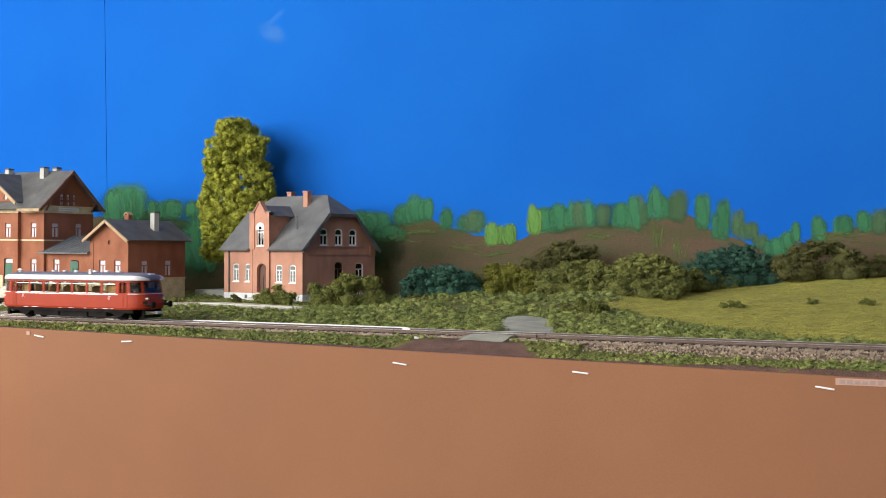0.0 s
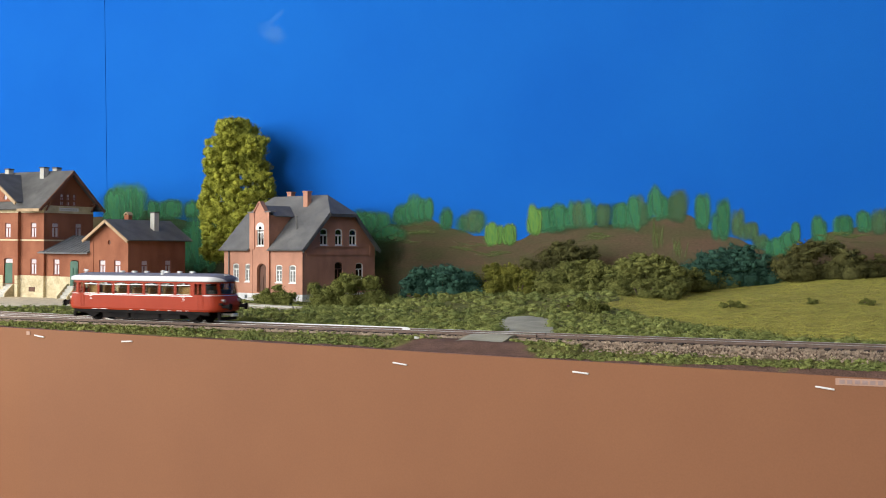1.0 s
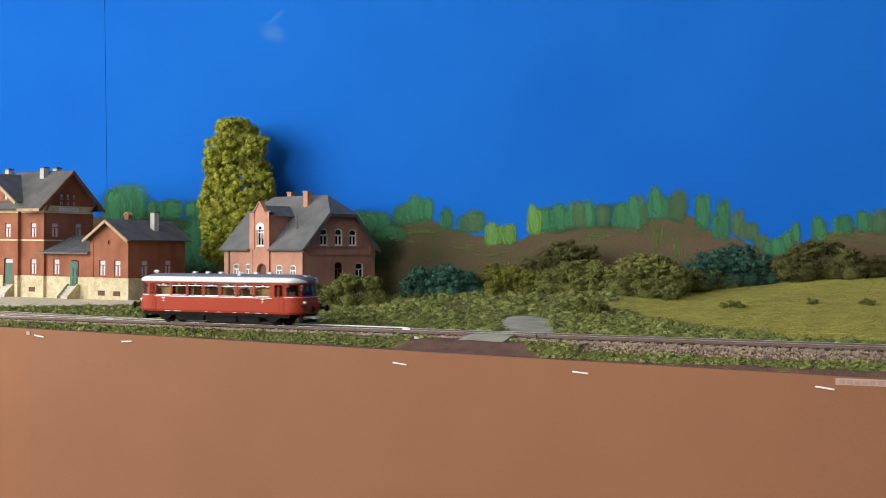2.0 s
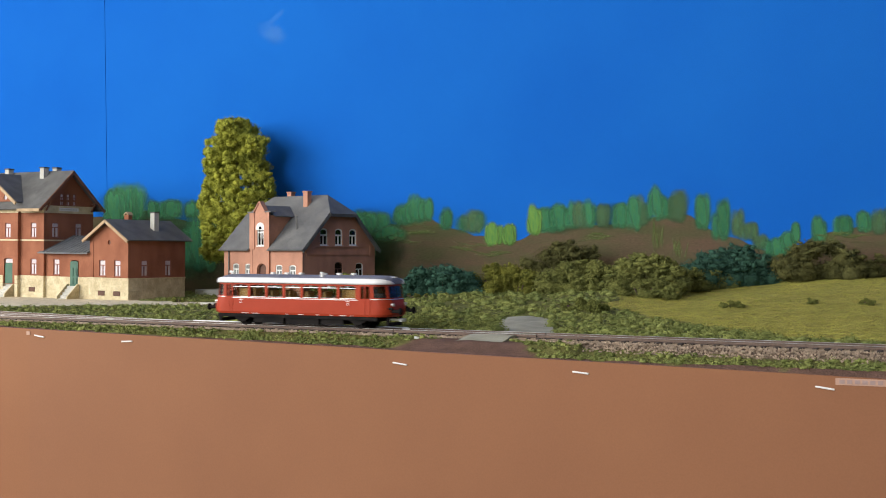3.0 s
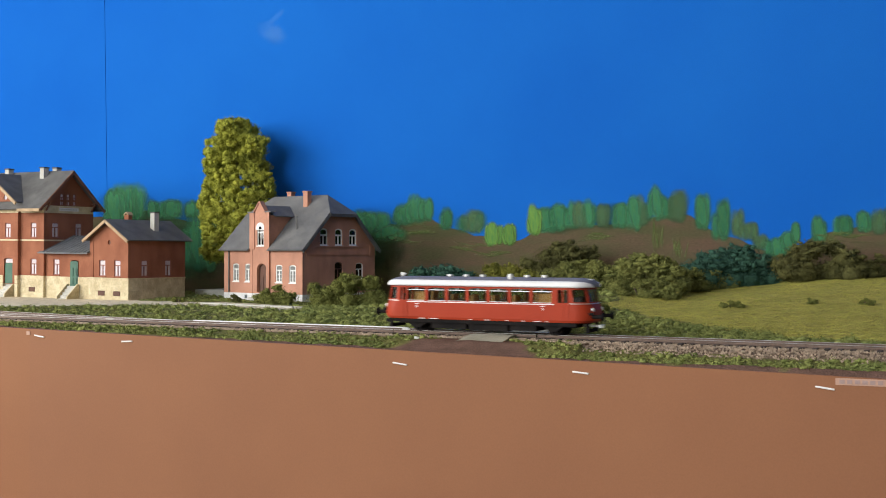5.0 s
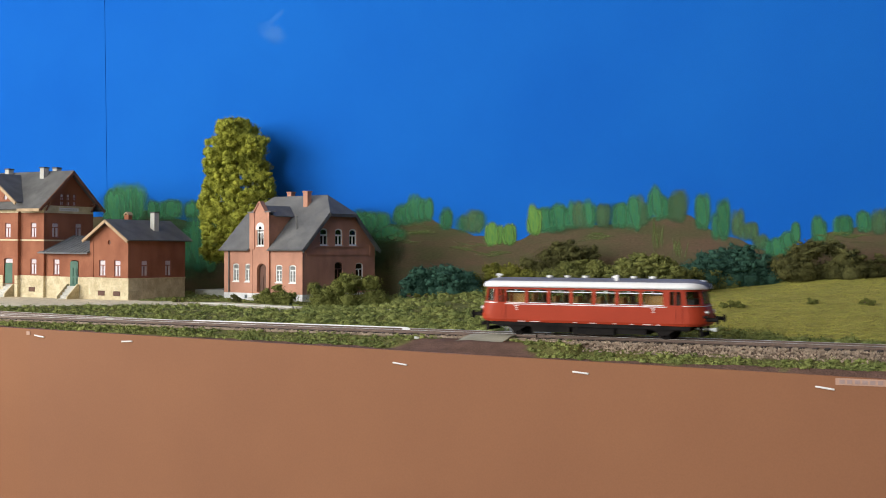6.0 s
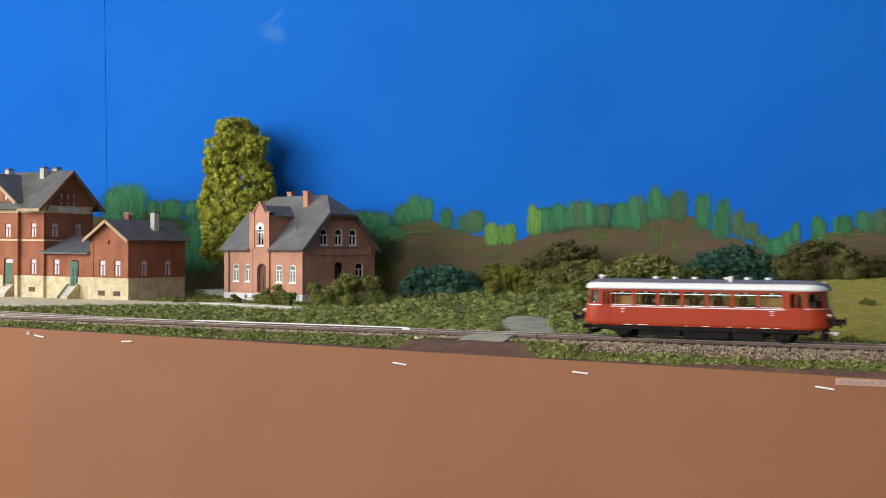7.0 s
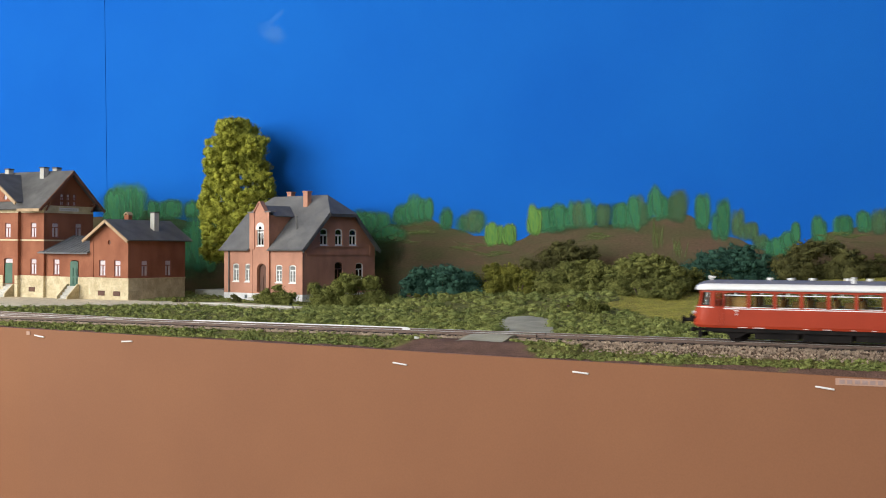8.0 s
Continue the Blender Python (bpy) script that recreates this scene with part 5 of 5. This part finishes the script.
def make_railcar():
    car = thing("railcar", pose(0, 0, 0), "red model railcar with a pale grey roof on the track", "railcar")
    part("body", loft([plan(0.0722, 0.0160, 0.0085), plan(0.0738, HALF, 0.0100), plan(0.0741, HALF, 0.0130), plan(0.0735, HALF, 0.0165), plan(0.0722, HALF, 0.0203)]), "car_red", car, "glossy red lower body with rounded ends")
    # side window band
    near_wins = [(k - 3) * 0.0148 - 0.0027 for k in range(7)]
    ze, zt = 0.0203, 0.0308
    for s in (-1, 1):
        m = Matrix.Translation((0, s * HALF, 0)) @ (Matrix.Identity(4) if s < 0 else pose(0, 0, 0, 0, 0, 180))
        wins = [-s * x for x in near_wins]
        doors = [(-s * x, hw) for x, hw in ((-0.0569, 0.0021), (DOOR, 0.0034))]
        holes = [arch(x, 0.0206, 0.0128, 0.0088, 0.0006, 4) for x in wins] + [arch(x, 0.0208, hw * 2 + 0.0002, 0.0086, 0.0005, 4) for x, hw in doors]
        part("side_panel", sheet([(-0.0600, ze), (0.0600, ze), (0.0600, zt), (-0.0600, zt)], holes, 0.0010, m), "car_red", car)
        for x in wins:
            bm = boxes((x - 0.0062, x + 0.0062, 0.0001, 0.0007, 0.0276, 0.0281), (x - 0.0062, x + 0.0062, 0.0001, 0.0007, 0.0206, 0.0210), (x - 0.0003, x + 0.0003, 0.0002, 0.0007, 0.0281, 0.0293))
            bmesh.ops.transform(bm, matrix=m, verts=bm.verts)
            w = part("window", bm, "silver", car, "bright metal window bar")
            part("pane", sheet([(x - 0.0063, 0.0207), (x + 0.0063, 0.0207), (x + 0.0063, 0.0293), (x - 0.0063, 0.0293)], (), 0.0002, m @ Matrix.Translation((0, 0.0006, 0))), "car_glass", w)
        for x, hw in doors:
            bm = sheet([(x - hw - 0.0008, 0.0098), (x + hw + 0.0008, 0.0098), (x + hw + 0.0008, 0.0302), (x - hw - 0.0008, 0.0302)], [arch(x, 0.0210, hw * 2, 0.0084, 0.0005, 4)], 0.0004, m @ Matrix.Translation((0, -0.0003, 0)))
            d = part("door", bm, "car_red", car, "red folding door")
            part("door_post", sheet([(x - 0.0004, 0.0100), (x + 0.0004, 0.0100), (x + 0.0004, 0.0300), (x - 0.0004, 0.0300)], (), 0.0006, m @ Matrix.Translation((0, -0.0005, 0))), "car_red", d)
            part("pane", sheet([(x - hw, 0.0209), (x + hw, 0.0209), (x + hw, 0.0294), (x - hw, 0.0294)], (), 0.0002, m @ Matrix.Translation((0, 0.0005, 0))), "car_glass", d)
        # waist line between the doors and round to them
        bm = bmesh.new()
        for a, b in ((-0.0540, 0.0500) if s < 0 else (-0.0500, 0.0540),):
            sheet([(a, 0.0196), (b, 0.0196), (b, 0.0201), (a, 0.0201)], (), 0.0004, m @ Matrix.Translation((0, -0.0003, 0)), bm)
        part("waist_line", bm, "silver", car, "thin bright waist strip")
        def bar(x0, x1, z0, z1):
            part("lettering", sheet([(x0, z0), (x1, z0), (x1, z1), (x0, z1)], (), 0.0003, m @ Matrix.Translation((0, -0.0003, 0))), "white_plastic", car)
        for x, w in ((-0.0455, 0.010), (-0.037, 0.012), (-0.0085, 0.004), (0.002, 0.008), (0.017, 0.004), (0.028, 0.004), (0.036, 0.010), (0.044, 0.004)):
            bar(x, x + w * 0.5, 0.0088, 0.0092)
        for x in (0.0466 * s, -0.0421 * s):
            for dz, w in ((0.0184, 0.0024), (0.0172, 0.0009), (0.0162, 0.0011)):
                bar(x - w / 2, x + w / 2, dz, dz + 0.0005)
        part("skirt", sheet([(-0.064, 0.0062), (0.064, 0.0062), (0.064, 0.0088), (-0.064, 0.0088)], (), 0.0008, m @ Matrix.Translation((0, 0.0012, 0))), "car_dark", car, "black lower skirt")
    # ends: posts and glass round the cab
    lo, hi = nose(0.0722, HALF, 0.0122, 0.0060), nose(0.0702, HALF, 0.0110, 0.0056)
    n = len(lo)

    def strip(i0, i1, za, zb, inset, thick, f0=0.0, f1=0.0):
        bm = bmesh.new()
        rings = []
        for i in range(i0, i1 + 1):
            ring = []
            for k, off in ((za, inset), (zb, inset), (zb, inset + thick), (za, inset + thick)):
                u = (k - ze) / (zt - ze)
                x, y = lo[i][0] * (1 - u) + hi[i][0] * u, lo[i][1] * (1 - u) + hi[i][1] * u
                ring.append((x - off * 0.8, y * (1 - off / 0.016), k))
            rings.append(ring)
        return loft(rings, bm)
    for turn in (0, 180):
        R = pose(0, 0, 0, 0, 0, turn)

        def put(name, bm, material, label=""):
            bmesh.ops.transform(bm, matrix=R, verts=bm.verts)
            return part(name, bm, material, car, label)
        put("cab_band", strip(0, n - 1, ze, ze + 0.0012, 0, 0.0010), "car_red")
        put("cab_band", strip(0, n - 1, 0.0293, zt, 0, 0.0010), "car_red")
        for i in (0, 5, n - 6, n - 2):
            put("cab_post", strip(i, i + 1, ze, zt, 0.0, 0.0010), "car_red")
        for a, b in ((1, 5), (6, n - 6), (n - 5, n - 2)):
            put("cab_window", strip(a, b, ze + 0.0010, 0.0296, 0.0003, 0.0003), "cab_glass")
        put("waist_line", strip(0, n - 1, 0.0203, 0.0208, -0.0004, 0.0006), "silver")
        for y in (-0.0098, 0.0098):
            bm = rod(bmesh.new(), (0.0715, y, 0.0125), (0.0790, y, 0.0125), 0.0012, n=12)
            rod(bm, (0.0790, y, 0.0125), (0.0799, y, 0.0125), 0.0026, 0.0024, 16)
            put("buffer", bm, "car_dark", "black round buffer")
            b2 = rod(bmesh.new(), (0.0705, y * 0.95, 0.0168), (0.0738, y * 0.95, 0.0168), 0.0012, 0.0011, 14)
            put("headlamp", b2, "silver", "small round headlamp in a bright rim")
            b3 = rod(bmesh.new(), (0.0705, y * 1.18, 0.0142), (0.0742, y * 1.18, 0.0142), 0.0010, 0.0009, 12)
            put("tail_lamp", b3, "car_dark")
        put("coupler", rounded(boxes((0.064, 0.0745, -0.0010, 0.0010, 0.0056, 0.0070), (0.0745, 0.0770, -0.0030, 0.0030, 0.0050, 0.0072)), 0.0003), "silver" if turn == 0 else "car_dark", "small loop coupler")
        put("rail_guard", boxes((0.0690, 0.0700, -0.010, 0.010, 0.0022, 0.0045), (0.0685, 0.0705, -0.0100, -0.0080, 0.0022, 0.0085), (0.0685, 0.0705, 0.0080, 0.0100, 0.0022, 0.0085)), "car_dark")
        put("driver_desk", rounded(boxes((0.0600, 0.0660, -0.0110, 0.0110, 0.0200, 0.0244)), 0.0006), "cab_grey", "grey driver's desk")
        put("driver_seat", rounded(boxes((0.0540, 0.0556, -0.0080, 0.0020, 0.0200, 0.0272)), 0.0005), "cab_grey")
        put("bulkhead", boxes((0.0508, 0.0513, -0.0150, -0.0040, 0.0203, 0.0300), (0.0508, 0.0513, 0.0040, 0.0150, 0.0203, 0.0300)), "car_red")
    # roof
    rings = []
    prof = [(-0.0170, 0.0306), (-0.0170, 0.0318), (-0.0162, 0.0331), (-0.0140, 0.0345), (-0.0100, 0.0356), (-0.0050, 0.0363), (0, 0.0365)]
    prof = prof + [(-y, z) for y, z in prof[-2::-1]]
    ends = []
    for u, h in ((90, 0.10), (82, 0.34), (66, 0.62), (48, 0.82), (30, 0.94), (14, 0.99), (0, 1.0)):
        ends.append((0.0722 - 0.0118 * (1 - math.sin(radians(u))), (HALF - (HALF - 0.0062) * (1 - math.cos(radians(u)))) / HALF, h))
    ends += [(0.03, 1, 1), (0.0, 1, 1)]
    for x, w, h in ends:
        rings.append([(x, y * w, 0.0306 + (z - 0.0306) * h) for y, z in prof])
    rings = rings + [[(-x, y, z) for x, y, z in r] for r in rings[-2::-1]]
    roof = part("roof", loft(rings), "car_roof", car, "grey domed roof", smooth=True)
    lip = []
    low = [(-0.0173, 0.0305), (-0.0174, 0.0318), (-0.0169, 0.0330), (-0.0160, 0.0338), (-0.0149, 0.0345), (-0.0140, 0.0343), (-0.0150, 0.0312)]
    for x, w, h in [(x + 0.0003 if x > 0.05 else x, w, h) for x, w, h in ends]:
        lip.append([(x, y * w, 0.0306 + (z - 0.0306) * h) for y, z in low])
    lip = lip + [[(-x, y, z) for x, y, z in r] for r in lip[-2::-1]]
    part("roof_edge", loft(lip), "roof_edge", roof, "white cove along the roof edge", smooth=True)
    part("roof_edge", loft([[(x, -y, z) for x, y, z in r] for r in lip]), "roof_edge", roof, "white cove along the roof edge", smooth=True)
    for x in (-0.0300, -0.0180, -0.0060, 0.0135, 0.0255, 0.0375):
        bm = rod(bmesh.new(), (x, 0, 0.0360), (x, 0, 0.0368), 0.0015, n=12)
        rod(bm, (x, 0, 0.0368), (x, 0, 0.0379), 0.0020, 0.0018, 14)
        part("roof_vent", bm, "white_plastic", car, "white mushroom roof vent")
    part("exhaust", rod(bmesh.new(), (0.0176, -0.0100, 0.0348), (0.0176, -0.0100, 0.0388), 0.0013, n=10), "white_plastic", car, "white exhaust stub")
    part("horn", rod(rod(bmesh.new(), (-0.0640, -0.003, 0.0348), (-0.0640, -0.003, 0.0378), 0.0008, n=8), (-0.0655, -0.003, 0.0380), (-0.0620, -0.003, 0.0380), 0.0011, 0.0006, 10), "white_plastic", car)
    part("top_lamp", rounded(boxes((0.0655, 0.0700, -0.0030, 0.0030, 0.0338, 0.0358)), 0.0006), "white_plastic", car, "white lamp housing on the roof front")
    # inside
    part("floor", boxes((-0.062, 0.062, -0.0145, 0.0145, 0.0203, 0.0206)), "seat", car)
    for k in range(8):
        x = (k - 3.5) * 0.0147
        for y in (-0.0090, 0.0090):
            part("seat", rounded(boxes((x - 0.0007, x + 0.0007, y - 0.0048, y + 0.0048, 0.0206, 0.0252 if k not in (0, 1, 6, 7) else 0.0270)), 0.0003), "seat", car, "tan bench seat back")
    for x, w in ((-0.0474, 0.0058), (0.0426, 0.0060), (-0.0147, 0.0030), (0.0000, 0.0040), (0.0147, 0.0034)):
        part("partition", rounded(boxes((x - w, x + w, *((-0.0128, -0.0122) if abs(x) > 0.03 else (0.0010, 0.0016)), 0.0206, 0.0266 if abs(x) > 0.03 else 0.0240)), 0.0002), "seat", car, "tan wooden partition")
    # running gear
    part("underframe", boxes((-0.062, 0.062, -0.0120, 0.0120, 0.0052, 0.0085), (-0.037, -0.012, -0.0140, 0.0140, 0.0024, 0.0085), (-0.010, 0.017, -0.0138, 0.0138, 0.0018, 0.0085), (0.019, 0.037, -0.0140, 0.0140, 0.0026, 0.0085)), "car_dark", car, "black underframe and engine boxes")
    sets = []
    for x in (-0.0480, 0.0480):
        for y in (-1, 1):
            part("axle_guard", sheet([(x - 0.010, 0.0075), (x + 0.010, 0.0075), (x + 0.004, 0.0040), (x + 0.0025, 0.0026), (x - 0.0025, 0.0026), (x - 0.004, 0.0040)], (), 0.0014, Matrix.Translation((0, y * 0.0128 - 0.0007, 0))), "car_dark", car)
            part("spring", boxes((x - 0.011, x + 0.011, y * 0.0136 - 0.0006, y * 0.0136 + 0.0006, 0.0062, 0.0072)), "car_dark", car)
        ws = part("wheelset", rod(bmesh.new(), (0, -0.0115, 0), (0, 0.0115, 0), 0.0010, n=10), "steel_rust", car)
        ws.location = (x, 0, 0.0052)
        for y in (-1, 1):
            bm = rod(bmesh.new(), (0, y * 0.0073, 0), (0, y * 0.0096, 0), 0.0052, n=28)
            rod(bm, (0, y * 0.0068, 0), (0, y * 0.0074, 0), 0.0060, n=28)
            rod(bm, (0, y * 0.0095, 0), (0, y * 0.0100, 0), 0.0018, n=12)
            for a in range(6):
                u = a * math.pi / 3
                rod(bm, (0.0016 * math.cos(u), y * 0.0098, 0.0016 * math.sin(u)), (0.0042 * math.cos(u), y * 0.0098, 0.0042 * math.sin(u)), 0.0005, n=6)
            part("wheel", bm, "car_dark", ws)
        sets.append((ws, x))
    return car, sets


railcar, wheelsets = make_railcar()


# ---------------------------------------------------------------- small things
def make_small():
    for x, z, a in ((-0.632, -0.0101, 7), (-0.549, -0.0110, -3), (-0.330, -0.0172, 6), (-0.2113, -0.0172, 4), (-0.0756, -0.0189, 7)):
        bm = bmesh.new()
        rod(bm, (-0.0046, 0, 0), (0.0046, 0, 0), 0.00055, n=8)
        rod(bm, (-0.0046, 0, 0), (-0.0046, 0.0012, 0), 0.0005, n=8)
        rod(bm, (0.0046, 0, 0), (0.0046, 0.0012, 0), 0.0005, n=8)
        ob = part("staple", bm, "white_plastic")
        ob.matrix_world = pose(x, EDGE - 0.0036, z, 0, a, 0)
        tagged(ob, "white wire staple in the brown front panel", "staple", "staples in the front panel")
    lab = thing("paper_label", pose(-0.0575, EDGE - 0.0034, -0.0150, 0, -0.6, 0), "small faded paper label on the brown front panel", "label")
    part("paper", boxes((-0.0128, 0.0128, 0, 0.0003, -0.0018, 0.0018)), "label_paper", lab)
    bm = bmesh.new()
    for k in range(6):
        box(bm, -0.0108 + k * 0.0038, -0.0108 + k * 0.0038 + 0.0026, -0.0002, 0, -0.0010, 0.0010)
    part("print", bm, "label_ink", lab, "blurred grey print bars")
    lab2 = tagged(part("paper_label", boxes((-0.6450, -0.6415, EDGE - 0.0034, EDGE - 0.0031, -0.0094, -0.0068)), "label_paper"), "tiny torn paper scrap on the brown front panel", "label")
    r = part("loading_ramp", rounded(boxes((-0.030, 0.030, -0.024, 0.024, -0.004, 0.0078)), 0.0006), "concrete")
    r.matrix_world = pose(-0.8020, 0.4050, 0.0, 0, 0, -6)
    tagged(r, "low grey loading ramp beside the station", "ramp")
    # platform kerb towards the house and the white marker by the crossing
    k = part("kerb", rounded(boxes((-0.066, 0.066, -0.0016, 0.0016, -0.003, 0.0012)), 0.0003), "concrete")
    k.matrix_world = pose(-0.6480, 0.2230, 0, 0, 0, -13)
    tagged(k, "pale concrete kerb edging the house path", "kerb", kind="structure")
    p = part("marker_stone", rounded(boxes((-0.0018, 0.0018, -0.0012, 0.0012, -0.006, 0.0004)), 0.0004), "white_plastic")
    p.matrix_world = pose(-0.3310, -0.0330, -0.0025, 0, 12, 20)
    tagged(p, "small white marker stone beside the crossing", "marker")
    b = part("rail_joiner", rounded(boxes((-0.0030, 0.0030, -0.0010, 0.0010, -0.0016, 0.0003)), 0.0003), "white_plastic")
    b.matrix_world = pose(-0.3600, 0.0083, 0.0)
    tagged(b, "white insulated rail joiner", "rail joiner")


make_small()


# ---------------------------------------------------------------- things that move
def motions():
    start, speed = -0.6468, 0.07062
    # small unevenness of the running speed
    lead = ((0.0, 0.0012), (0.5, -0.0008), (1.0, 0.0014), (1.5, 0.0014), (3.0, 0.0003), (3.5, -0.0014), (4.0, -0.0003), (4.5, 0.0006), (6.0, 0.0013), (6.5, 0.0), (7.0, 0.0004), (7.5, -0.0009), (8.0, -0.0016))
    knots, ahead = zip(*lead)
    rows = []
    for i in range(81):
        t = i / 10
        rows.append((t, pose(start + speed * t + float(np.interp(t, knots, ahead)), 0, 0)))
    walk(railcar, rows)
    for ws, x in wheelsets:
        walk(ws, [(i / 10, pose(x, 0, 0.0052, 0, math.degrees(speed * i / 10 / 0.0052), 0)) for i in range(81)])


motions()
